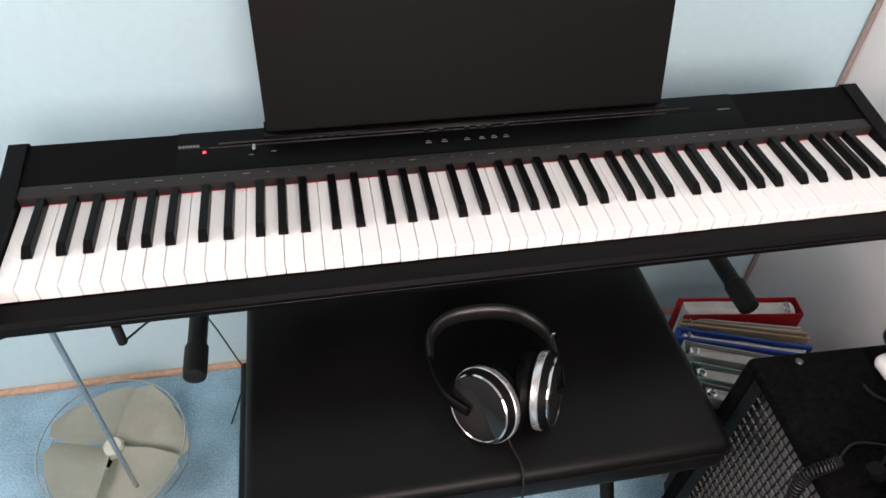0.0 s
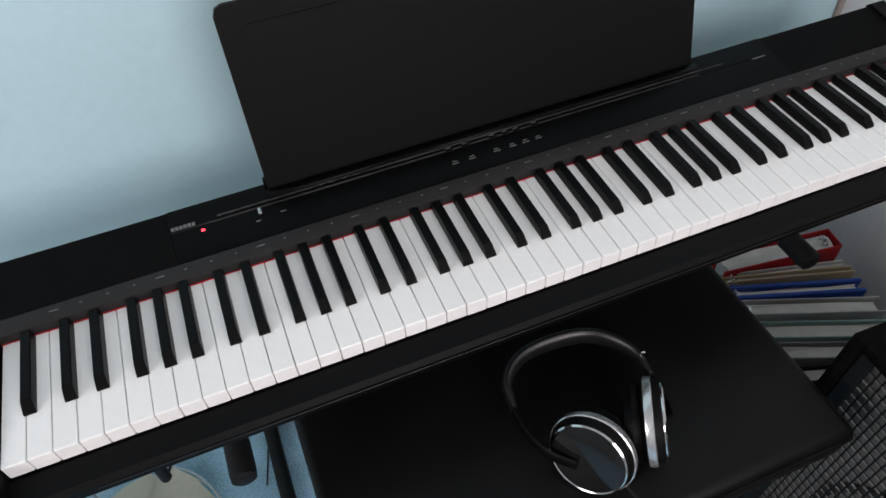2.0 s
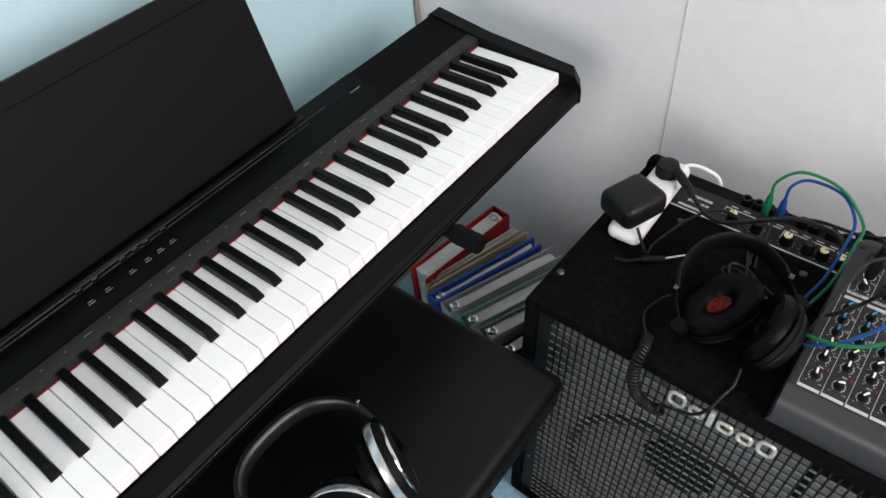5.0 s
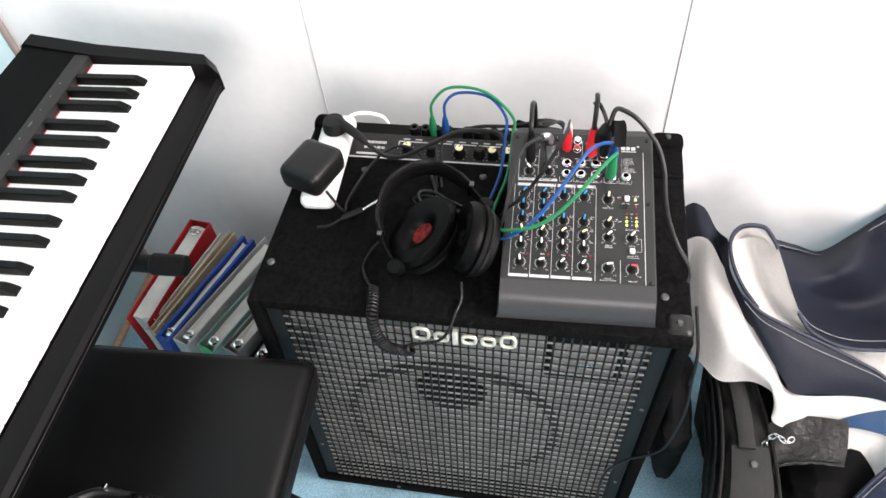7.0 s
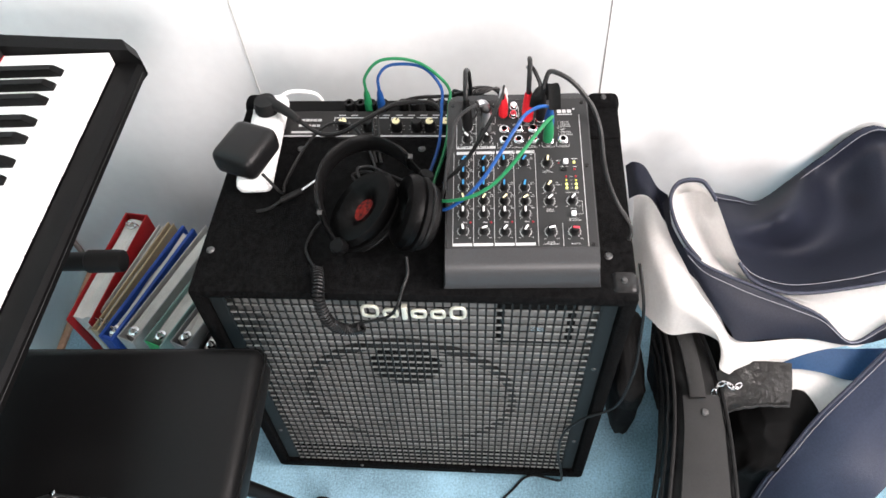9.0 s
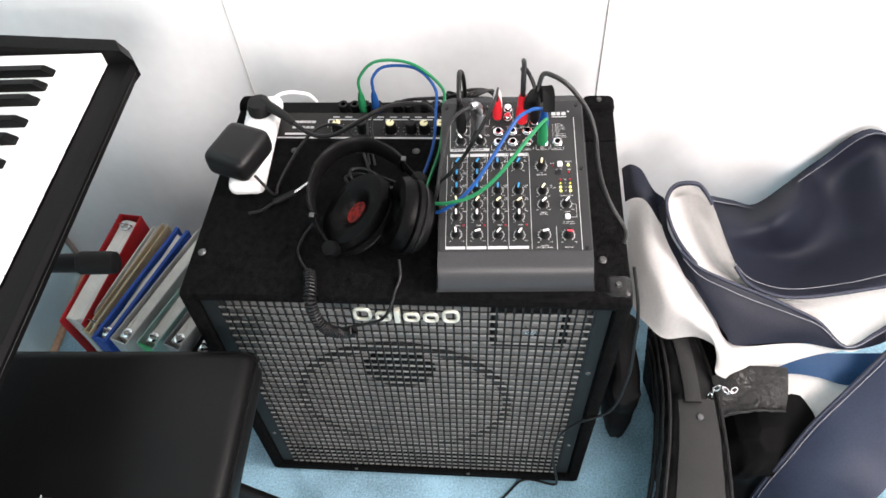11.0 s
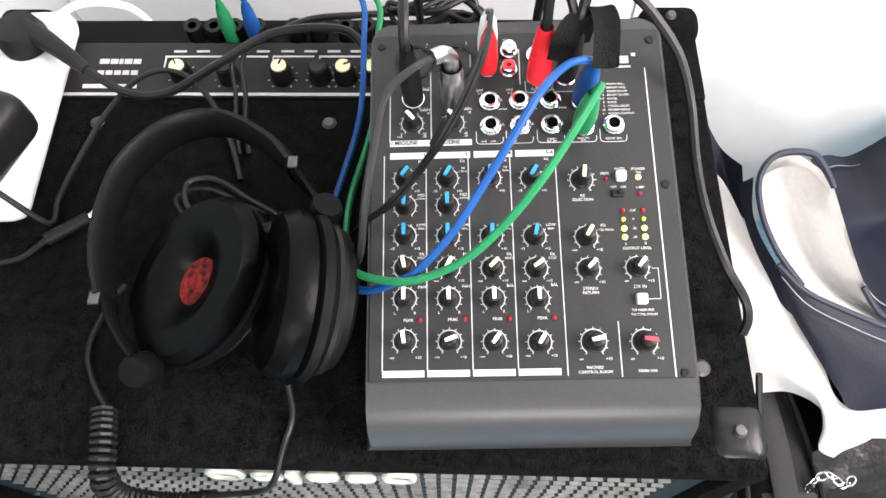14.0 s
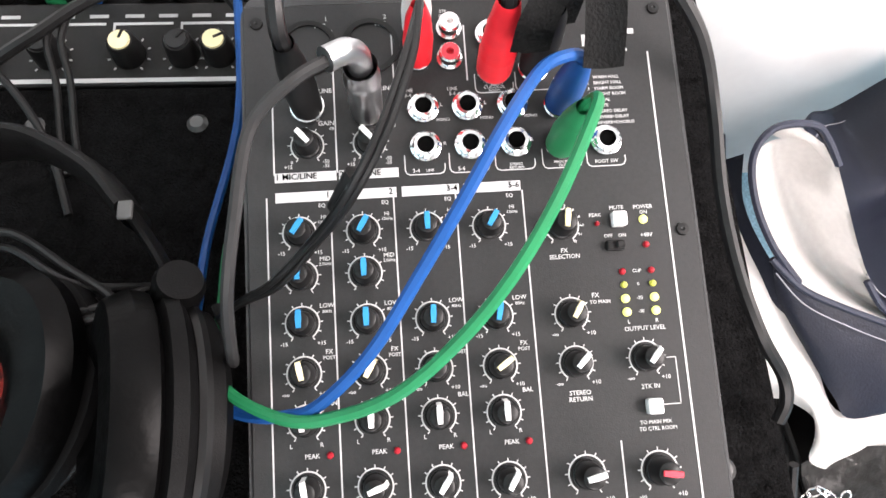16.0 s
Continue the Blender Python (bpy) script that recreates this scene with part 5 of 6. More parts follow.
# black studio headphones on the amplifier
hp = thing("headphones", (1.09, -0.37, AZ), "black studio headphones with a red-lined cup on the amplifier", "headphones")
b = B()
sweep(b, spline([(1.043, -0.309, AZ + 0.046), (1.068, -0.301, AZ + 0.047), (1.098, -0.299, AZ + 0.048), (1.132, -0.306, AZ + 0.049), (1.158, -0.330, AZ + 0.050), (1.164, -0.362, AZ + 0.050), (1.146, -0.394, AZ + 0.050), (1.125, -0.412, AZ + 0.052)], 8), oval(0.0048, 0.015, 14))
part("headband", b, M_VINYL, hp, smooth=True)
b = B(); sweep(b, spline([(1.056, -0.304, AZ + 0.046), (1.030, -0.314, AZ + 0.042), (1.005, -0.332, AZ + 0.036)], 5), oval(0.0028, 0.0075, 10)); part("arm", b, M_BODY, hp, smooth=True)
b = B(); sweep(b, spline([(1.138, -0.403, AZ + 0.051), (1.110, -0.422, AZ + 0.054), (1.090, -0.434, AZ + 0.058)], 5), oval(0.0028, 0.0085, 10)); part("arm", b, M_BODY, hp, smooth=True)
for p, d in (((1.005, -0.332, AZ + 0.036), (-0.5, 0.2, 0.9)), ((1.090, -0.434, AZ + 0.060), (0.2, -0.4, 0.9))):
    b = B(); lathe(b, [(0.0095, -0.008), (0.0100, 0.004), (0.0085, 0.008), (0.0, 0.0085)], axis_at(p, d), 20); part("hinge", b, M_BODY, hp, smooth=True)
for p in ((1.040, -0.308, AZ + 0.058), (1.122, -0.414, AZ + 0.066)):
    b = B(); box(b, (-0.004, -0.003, -0.001), (0.004, 0.003, 0.001), 0.0008, m=Matrix.Translation(p)); part("side_mark", b, M_DULLSCREW, hp)
for p, d, red in (((1.058, -0.361, AZ + 0.034), (-0.16, 0.40, 0.90), True), ((1.043, -0.422, AZ + 0.050), (-0.05, 0.86, 0.50), False)):
    A = long_axis(p, d, (0.75, -0.66, 0.0) if red else (1.0, -0.12, 0.0)) @ Matrix.Diagonal((0.95, 1.26 if red else 1.14, 1, 1))
    b = B(); lathe(b, [(0.0105, 0.0055), (0.0165, 0.015), (0.027, 0.0200), (0.039, 0.018), (0.043, 0.010), (0.042, 0.003), (0.038, 0.001)], A, 36); part("cushion", b, M_CUSHION, hp, "soft black ear cushion", smooth=True)
    b = B(); lathe(b, [(0.0125, 0.0080), (0.0, 0.0070)], A, 28); part("driver_cloth", b, M_REDMESH if red else M_DARK, hp, "dark red cloth over the driver" if red else "", smooth=True)
    b = B(); lathe(b, [(0.038, 0.001), (0.042, -0.001), (0.043, -0.006), (0.038, -0.010), (0.036, -0.020), (0.030, -0.024), (0.0, -0.025)], A, 36); cupp = part("cup", b, M_BODY, hp, smooth=True)
    b = B(); lathe(b, [(0.0385, -0.0102), (0.0395, -0.0125), (0.0385, -0.0150)], A, 36); part("trim_ring", b, M_KNOB, cupp, smooth=True)
b = B(); cable(b, [(1.000, -0.412, AZ + 0.020), (0.985, -0.413, AZ + 0.006), (0.968, -0.408, AZ + 0.001), (0.951, -0.400, AZ - 0.014), (0.949, -0.385, AZ - 0.036), (0.949, -0.350, AZ - 0.050), (0.948, -0.328, AZ - 0.060)], 0.0020); part("cord", b, M_BLACKCABLE, hp, smooth=True)
# loops of cord lying in the headband
b = B()
cable(b, [(1.104, -0.434, AZ + 0.040), (1.096, -0.420, AZ + 0.048), (1.085, -0.391, AZ + 0.054), (1.095, -0.355, AZ + 0.054), (1.118, -0.345, AZ + 0.050), (1.123, -0.361, AZ + 0.048), (1.106, -0.386, AZ + 0.050), (1.087, -0.409, AZ + 0.056), (1.080, -0.384, AZ + 0.054), (1.089, -0.355, AZ + 0.050), (1.112, -0.338, AZ + 0.044), (1.118, -0.358, AZ + 0.044), (1.098, -0.392, AZ + 0.050), (1.100, -0.430, AZ + 0.036)], 0.0018)
part("cord_loop", b, M_BLACKCABLE, hp, smooth=True)
# coiled cord over the front edge
b = B()
axis = spline([(0.990, -0.302, AZ + 0.010), (0.972, -0.306, AZ + 0.011), (0.952, -0.308, AZ + 0.006), (0.944, -0.310, AZ - 0.012), (0.944, -0.315, AZ - 0.040), (0.945, -0.326, AZ - 0.056), (0.946, -0.341, AZ - 0.060), (0.946, -0.352, AZ - 0.054)], 40)
helix = []
for i, q in enumerate(axis):
    d = (axis[min(i + 1, len(axis) - 1)] - axis[max(i - 1, 0)]).normalized()
    s = d.cross(Vector((0.3, 0.9, 0.2))).normalized()
    tt = s.cross(d)
    a = i * 2 * math.pi / 8
    helix.append(q + (s * math.cos(a) + tt * math.sin(a)) * 0.0064)
sweep(b, helix, circle(0.0017, 6))
part("coiled_cord", b, M_BLACKCABLE, hp, "tightly coiled black cord", smooth=True)
b = B(); cable(b, [(1.070, -0.300, AZ + 0.010), (1.055, -0.287, AZ + 0.004), (1.030, -0.281, AZ + 0.003), (1.010, -0.288, AZ + 0.004), (0.990, -0.302, AZ + 0.006)], 0.0018); part("cord", b, M_BLACKCABLE, hp, smooth=True)


# ---- ring binders standing on the carpet ----
def binder(near, far, thick, h, colour, label, spine, paper=True, t=0.0028, spine_colour=None):
    a, c = Vector((*near, 0)), Vector((*far, 0))
    d = (c - a)
    L = d.length
    m = Matrix.Translation(a) @ Matrix.Rotation(math.atan2(d.y, d.x), 4, "Z")
    mt = surface(label.split(" ")[0] + "_binder_board", colour, 0.45, vary=0.1, fine=300, coarse=12, bump=0.1, bump_scale=600)
    ob = thing("ring_binder", a, label, "binder", "binders on the carpet")
    for s in (-1, 1):
        b = B(); y = s * thick / 2
        box(b, (0.0, min(y, y - s * t), 0.001), (L, max(y, y - s * t), h), 0.001, 1, m=m); part("cover", b, mt, ob)
    x0, x1 = (0.0, t) if spine == "near" else (L - t, L)
    b = B(); box(b, (x0, -thick / 2 + t, 0.001), (x1, thick / 2 - t, h - 0.001), 0.001, 1, m=m); part("spine", b, surface(label.split(" ")[0] + "_binder_spine", spine_colour, 0.4, vary=0.08) if spine_colour else mt, ob)
    if paper:
        b = B(); box(b, (0.012, -thick / 2 + t + 0.002, 0.02), (L - 0.012, thick / 2 - t - 0.003, h - 0.008), m=m)
        bmesh.ops.subdivide_edges(b, edges=b.edges[:], cuts=3)
        for v in b.verts:
            v.co += Vector((random.uniform(-1, 1) * 0.002, random.uniform(-1, 1) * 0.0012, random.uniform(-1, 1) * 0.003))
        part("paper_block", b, M_PAPER, ob, "stack of white papers in clear sleeves")
        rx = 0.022 if spine == "near" else L - 0.026
        b = B()
        ring = [m @ Vector((rx, (thick / 2 - 0.010) * math.cos(k), h - 0.006 + 0.010 * math.sin(k))) for k in [math.pi * i / 8 for i in range(9)]]
        sweep(b, ring, circle(0.0016, 8)); part("ring", b, M_CHROME, ob, smooth=True)
        b = B(); lathe(b, [(0.006, 0), (0.0095, 0.001), (0.0090, 0.003), (0.0055, 0.0035)], m @ Matrix.Translation((rx, 0, h - 0.008)), 18); part("rivet", b, M_CHROME, ob, smooth=True)


binder((1.115, 0.206), (1.358, 0.172), 0.046, 0.300, (0.42, 0.015, 0.02), "red ring binder full of papers beside the amplifier", "far")
binder((1.104, 0.186), (1.338, 0.122), 0.012, 0.288, (0.62, 0.60, 0.57), "white slim folder between thicker binders", "near")
binder((1.098, 0.172), (1.335, 0.098), 0.014, 0.298, (0.48, 0.38, 0.24), "manila cardboard folder between thicker binders", "near")
binder((1.083, 0.148), (1.325, 0.062), 0.030, 0.296, (0.02, 0.07, 0.32), "blue ring binder standing among others", "near", t=0.007)
binder((1.078, 0.110), (1.320, 0.012), 0.034, 0.300, (0.45, 0.45, 0.44), "clear grey ring binder full of papers", "near")
binder((1.072, 0.063), (1.300, -0.033), 0.036, 0.296, (0.30, 0.46, 0.43), "teal ring binder with a bright green spine", "near", spine_colour=(0.04, 0.42, 0.14))
binder((1.070, 0.017), (1.280, -0.072), 0.034, 0.296, (0.30, 0.30, 0.30), "grey ring binder full of papers", "near")
binder((1.060, -0.028), (1.250, -0.092), 0.030, 0.286, (0.015, 0.015, 0.016), "black ring binder beside the amplifier", "near")
binder((1.050, -0.066), (1.200, -0.106), 0.010, 0.270, (0.60, 0.60, 0.60), "pale grey slim folder beside the amplifier", "near")

# ---- keyboard stand under the piano ----
stand = thing("keyboard_stand", (0.63, 0.12, 0), "black tubular keyboard stand with rubber end caps", "stand")
for x, near, inner in ((0.224, 0.03, 0.345), (1.105, 0.245, 0.985)):
    b = B(); rod(b, (x, 0.277, 0.490), (x, 0.085, 0.490), 0.0145, seg=20); part("lower_arm", b, M_TUBE, stand, smooth=True)
    b = B(); lathe(b, [(0.0, 0.056), (0.012, 0.056), (0.0165, 0.053), (0.0175, 0.044), (0.0175, 0.0), (0.015, -0.002)], axis_at((x, 0.090, 0.490), (0, -1, 0)), 20); part("end_cap", b, M_RUBBER, stand, smooth=True)
    b = B(); rod(b, (inner, 0.400, 0.016), (inner, 0.236, 0.658), 0.0145, seg=20); part("post", b, M_TUBE, stand, smooth=True)
    b = B(); rod(b, (inner, 0.245, 0.661), (inner, 0.020, 0.661), 0.0145, seg=20); part("upper_arm", b, M_TUBE, stand, smooth=True)
    b = B(); rod(b, (x, 0.410, 0.0145), (x, near, 0.0145), 0.0145, seg=20); part("foot", b, M_TUBE, stand, smooth=True)
    b = B(); rod(b, (x, near + 0.002, 0.0165), (x, near - 0.012, 0.0165), 0.0165, seg=20); part("foot_cap", b, M_RUBBER, stand, smooth=True)
for y, z in ((0.277, 0.490), (0.400, 0.0145)):
    b = B(); rod(b, (0.224, y, z), (1.105, y, z), 0.0125, seg=16); part("cross_bar", b, M_TUBE, stand, smooth=True)
pole = thing("metal_pole", (0.028, 0.120, 0), "thin grey metal pole leaning from carpet to piano", "pole")
b = B(); rod(b, (0.028, 0.120, 0.0), (0.074, 0.032, 0.672), 0.0042); part("tube", b, M_METAL, pole, smooth=True)
b = B(); rod(b, (0.028, 0.120, 0.0), (0.0295, 0.117, 0.02), 0.007); part("foot", b, M_RUBBER, pole, smooth=True)
b = B(); rod(b, (0.170, -0.010, 0.640), (0.170, -0.010, 0.675), 0.006); tagged(part("pedal_plug", b, M_RUBBER, None, smooth=True), "small black plug under the piano", "plug")
cord("pedal_lead", [(0.170, -0.010, 0.640), (0.185, 0.10, 0.56), (0.200, 0.25, 0.40), (0.215, 0.36, 0.12), (0.22, 0.385, 0.02), (0.205, 0.33, 0.004), (0.19, 0.27, 0.004)], 0.0016, M_GREYCABLE, "thin grey lead hanging from the piano to the carpet")

# ---- fan lying face up on the carpet ----
FA = Matrix.Translation((-0.012, 0.190, 0.095)) @ Matrix.Rotation(radians(8), 4, "X")
fan = thing("desk_fan", (-0.012, 0.190, 0), "small fan with cream blades lying on the carpet", "fan")
for z in (0.022, -0.022):
    b = B()
    ring = [FA @ Vector((0.135 * math.cos(k), 0.135 * math.sin(k), z)) for k in [2 * math.pi * i / 48 for i in range(49)]]
    sweep(b, ring, circle(0.0016, 6)); part("cage_ring", b, M_METAL, fan, smooth=True)
b = B(); lathe(b, [(0.019, -0.02), (0.019, 0.012), (0.015, 0.016), (0.0, 0.017)], FA, 24); part("hub", b, M_BLADE, fan, smooth=True)
for i in range(4):
    b = B()
    R = FA @ Matrix.Rotation(i * math.pi / 2 + 0.5, 4, "Z")
    rows = []
    for r, w, tl in ((0.014, 0.016, 0.014), (0.050, 0.058, 0.014), (0.088, 0.088, 0.012), (0.114, 0.078, 0.010), (0.127, 0.036, 0.006)):
        rows.append([R @ Vector((r, w * s, tl * s)) for s in (-1, -0.5, 0, 0.5, 1)])
    vs = [[b.verts.new(c) for c in row] for row in rows]
    for p, q in zip(vs, vs[1:]):
        for j in range(4):
            b.faces.new((p[j], p[j + 1], q[j + 1], q[j]))
    bmesh.ops.solidify(b, geom=b.faces[:], thickness=0.002)
    part("blade", b, M_BLADE, fan, "cream translucent plastic blade", smooth=True)
b = B(); lathe(b, [(0.0, 0.0), (0.085, 0.0), (0.085, 0.012), (0.04, 0.030), (0.032, 0.075)], Matrix.Translation((-0.012, 0.190, 0)), 28); part("base", b, M_BLADE, fan, smooth=True)


# ---- soft leatherette cover heaped against the wall ----
cover = thing("leatherette_cover", (1.15, -0.98, 0), "crumpled navy and off-white leatherette cover heaped by the wall", "cover")


def catmull(p, t):
    n = len(p) - 1
    i = min(int(t * n), n - 1)
    f = t * n - i
    q = [p[max(i - 1, 0)], p[i], p[i + 1], p[min(i + 2, n)]]
    return 0.5 * (2 * q[1] + (q[2] - q[0]) * f + (2 * q[0] - 5 * q[1] + 4 * q[2] - q[3]) * f * f + (3 * q[1] - q[0] - 3 * q[2] + q[3]) * f ** 3)


def fold(name, rows, material, nu=36, nv=14, thick=0.003, rim=None, stitch=None, wave=0.0015, owner=None):
    """A smooth sheet drawn through a few fold lines, with thickness, a turned rim and a seam where wanted."""
    rows = [[Vector(c) for c in r] for r in rows]
    b = B()
    grid = []
    for j in range(nv + 1):
        line = []
        for i in range(nu + 1):
            q = catmull([catmull(r, i / nu) for r in rows], j / nv)
            q = q + Vector((0, 0, 1)) * wave * noise.noise(q * 14) * 2
            line.append(b.verts.new(q))
        grid.append(line)
    for r, s in zip(grid, grid[1:]):
        for i in range(nu):
            b.faces.new((r[i], r[i + 1], s[i + 1], s[i]))
    pts = [[v.co.copy() for v in r] for r in grid]
    bmesh.ops.solidify(b, geom=b.faces[:], thickness=thick)
    ob = part(name, b, material, owner or cover, smooth=True, angle=60)
    for k, m in ((rim, M_NAVY), ):
        if k is not None:
            b = B(); sweep(b, pts[k], circle(0.0030, 8)); part("rim", b, m, ob, smooth=True)
    if stitch is not None:
        b = B(); sweep(b, [q + Vector((-0.002, 0, 0.004)) for q in pts[stitch]], circle(0.0006, 5)); part("stitching", b, M_STITCH, ob)
    return ob


M_BLUESTRIPE = surface("blue_leatherette", (0.03, 0.085, 0.19), 0.4, vary=0.12, fine=300, bump=0.15, bump_scale=500)
BACK = [
    [(1.310, -0.888, 0.387), (1.370, -0.957, 0.306), (1.410, -1.025, 0.245), (1.425, -1.073, 0.280), (1.430, -1.117, 0.344), (1.436, -1.181, 0.411), (1.436, -1.278, 0.353)],
    [(1.235, -0.891, 0.397), (1.247, -0.926, 0.375), (1.258, -0.964, 0.367), (1.280, -1.017, 0.380), (1.400, -1.141, 0.293), (1.420, -1.213, 0.362), (1.420, -1.295, 0.313)],
    [(1.197, -0.896, 0.389), (1.216, -0.940, 0.343), (1.241, -0.999, 0.301), (1.259, -1.062, 0.283), (1.275, -1.135, 0.293), (1.285, -1.195, 0.327), (1.280, -1.241, 0.354)],
    [(1.157, -0.899, 0.394), (1.134, -0.918, 0.380), (1.119, -0.958, 0.370), (1.116, -1.001, 0.369), (1.121, -1.059, 0.372), (1.129, -1.118, 0.378), (1.135, -1.177, 0.382)],
]
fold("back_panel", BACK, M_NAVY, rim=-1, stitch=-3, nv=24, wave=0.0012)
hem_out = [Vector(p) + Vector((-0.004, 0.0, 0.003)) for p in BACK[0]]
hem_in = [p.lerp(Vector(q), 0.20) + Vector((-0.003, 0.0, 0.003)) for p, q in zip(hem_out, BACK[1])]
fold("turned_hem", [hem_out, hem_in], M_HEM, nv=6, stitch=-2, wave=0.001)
fold("lining", [
    [(1.245, -0.797, 0.447), (1.216, -0.801, 0.429), (1.184, -0.816, 0.409), (1.159, -0.839, 0.394), (1.139, -0.880, 0.382), (1.124, -0.933, 0.373)],
    [(1.272, -0.832, 0.432), (1.252, -0.852, 0.393), (1.218, -0.865, 0.374), (1.188, -0.877, 0.366), (1.155, -0.902, 0.365), (1.131, -0.944, 0.361)],
    [(1.253, -0.864, 0.453), (1.218, -0.878, 0.431), (1.184, -0.890, 0.410), (1.157, -0.902, 0.394), (1.134, -0.921, 0.380), (1.119, -0.960, 0.370)],
], M_CREAM)
fold("lining_back", [
    [(1.242, -0.799, 0.445), (1.262, -0.805, 0.457), (1.268, -0.830, 0.461), (1.252, -0.860, 0.452)],
    [(1.222, -0.808, 0.418), (1.288, -0.837, 0.397), (1.289, -0.861, 0.398), (1.224, -0.878, 0.420)],
], M_CREAM)
fold("inner_panel", [
    [(1.139, -0.926, 0.366), (1.129, -0.965, 0.357), (1.129, -1.009, 0.354), (1.133, -1.069, 0.357), (1.141, -1.129, 0.363), (1.148, -1.188, 0.367)],
    [(1.126, -0.931, 0.366), (1.123, -0.984, 0.345), (1.116, -1.040, 0.327), (1.104, -1.087, 0.320), (1.115, -1.135, 0.327), (1.127, -1.181, 0.348)],
    [(1.120, -0.933, 0.365), (1.102, -0.980, 0.354), (1.084, -1.023, 0.340), (1.053, -1.066, 0.312), (1.071, -1.117, 0.319), (1.098, -1.169, 0.335)],
], M_CREAM)
fold("rim_band", [
    [(1.237, -0.867, 0.449), (1.253, -0.856, 0.461), (1.262, -0.842, 0.470), (1.262, -0.812, 0.469), (1.246, -0.797, 0.456), (1.217, -0.800, 0.436), (1.184, -0.816, 0.415), (1.158, -0.839, 0.398)],
    [(1.242, -0.864, 0.447), (1.255, -0.854, 0.456), (1.263, -0.842, 0.463), (1.262, -0.814, 0.461), (1.246, -0.801, 0.450), (1.219, -0.804, 0.432), (1.186, -0.819, 0.412), (1.160, -0.841, 0.397)],
], M_NAVY, rim=0)
fold("cuff", [
    [(1.257, -0.799, 0.439), (1.224, -0.799, 0.419), (1.186, -0.814, 0.404), (1.156, -0.837, 0.393), (1.138, -0.881, 0.381), (1.124, -0.929, 0.373)],
    [(1.265, -0.794, 0.413), (1.218, -0.798, 0.401), (1.177, -0.812, 0.388), (1.142, -0.831, 0.375), (1.117, -0.873, 0.368), (1.109, -0.924, 0.364)],
], M_NAVY)
fold("side_panel", [
    [(1.176, -0.816, 0.408), (1.153, -0.841, 0.397), (1.136, -0.881, 0.386), (1.119, -0.930, 0.376), (1.101, -0.977, 0.365), (1.083, -1.019, 0.351), (1.054, -1.062, 0.324), (1.077, -1.113, 0.330), (1.106, -1.165, 0.349)],
    [(1.152, -0.826, 0.384), (1.122, -0.846, 0.377), (1.098, -0.886, 0.368), (1.083, -0.929, 0.356), (1.075, -0.976, 0.348), (1.069, -1.019, 0.338), (1.054, -1.062, 0.321), (1.071, -1.115, 0.324), (1.095, -1.167, 0.339)],
    [(1.131, -0.839, 0.371), (1.097, -0.861, 0.353), (1.071, -0.880, 0.339), (1.055, -0.894, 0.329), (1.059, -0.944, 0.326), (1.062, -1.001, 0.323), (1.054, -1.063, 0.316), (1.064, -1.118, 0.317), (1.086, -1.169, 0.331)],
], M_NAVY, rim=0, stitch=3)
fold("front_panel", [
    [(1.300, -0.756, 0.391), (1.272, -0.776, 0.417), (1.215, -0.800, 0.399), (1.168, -0.820, 0.385), (1.131, -0.842, 0.366), (1.096, -0.866, 0.347), (1.059, -0.896, 0.323), (1.064, -0.995, 0.319), (1.057, -1.063, 0.312)],
    [(1.256, -0.753, 0.350), (1.209, -0.762, 0.380), (1.155, -0.778, 0.377), (1.114, -0.795, 0.366), (1.091, -0.825, 0.352), (1.072, -0.856, 0.340), (1.038, -0.887, 0.316), (1.051, -0.977, 0.310), (1.057, -1.057, 0.306)],
    [(1.202, -0.754, 0.292), (1.141, -0.757, 0.299), (1.108, -0.771, 0.307), (1.081, -0.797, 0.305), (1.078, -0.843, 0.316), (1.056, -0.873, 0.313), (1.023, -0.868, 0.295), (1.018, -0.916, 0.290), (1.052, -1.006, 0.301)],
], M_CREAM, nu=54, nv=20)
fold("stripe", [
    [(1.021, -0.912, 0.289), (1.037, -0.965, 0.296), (1.054, -1.015, 0.302), (1.055, -1.075, 0.303), (1.056, -1.151, 0.303)],
    [(1.022, -0.923, 0.281), (1.029, -0.980, 0.284), (1.025, -1.023, 0.281), (1.014, -1.075, 0.274), (1.025, -1.150, 0.281)],
], M_BLUESTRIPE)
fold("gusset", [
    [(1.036, -0.982, 0.277), (1.030, -1.027, 0.274), (1.018, -1.077, 0.271)],
    [(1.004, -0.988, 0.244), (0.993, -1.012, 0.237), (0.988, -1.046, 0.247)],
    [(0.978, -0.992, 0.215), (0.962, -0.998, 0.205), (0.968, -1.019, 0.222)],
], M_CREAM)
# bluer panel whose window sheen is part of its colour
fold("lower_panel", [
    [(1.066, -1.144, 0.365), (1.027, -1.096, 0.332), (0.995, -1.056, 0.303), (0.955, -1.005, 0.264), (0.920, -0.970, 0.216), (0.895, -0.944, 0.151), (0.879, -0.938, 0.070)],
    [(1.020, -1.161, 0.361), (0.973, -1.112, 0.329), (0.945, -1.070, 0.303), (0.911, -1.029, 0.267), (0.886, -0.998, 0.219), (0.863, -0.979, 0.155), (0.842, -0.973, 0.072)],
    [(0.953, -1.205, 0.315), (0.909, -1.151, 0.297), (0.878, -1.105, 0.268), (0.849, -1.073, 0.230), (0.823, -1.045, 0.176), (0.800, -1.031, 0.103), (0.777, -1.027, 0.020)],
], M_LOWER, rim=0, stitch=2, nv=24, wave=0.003)
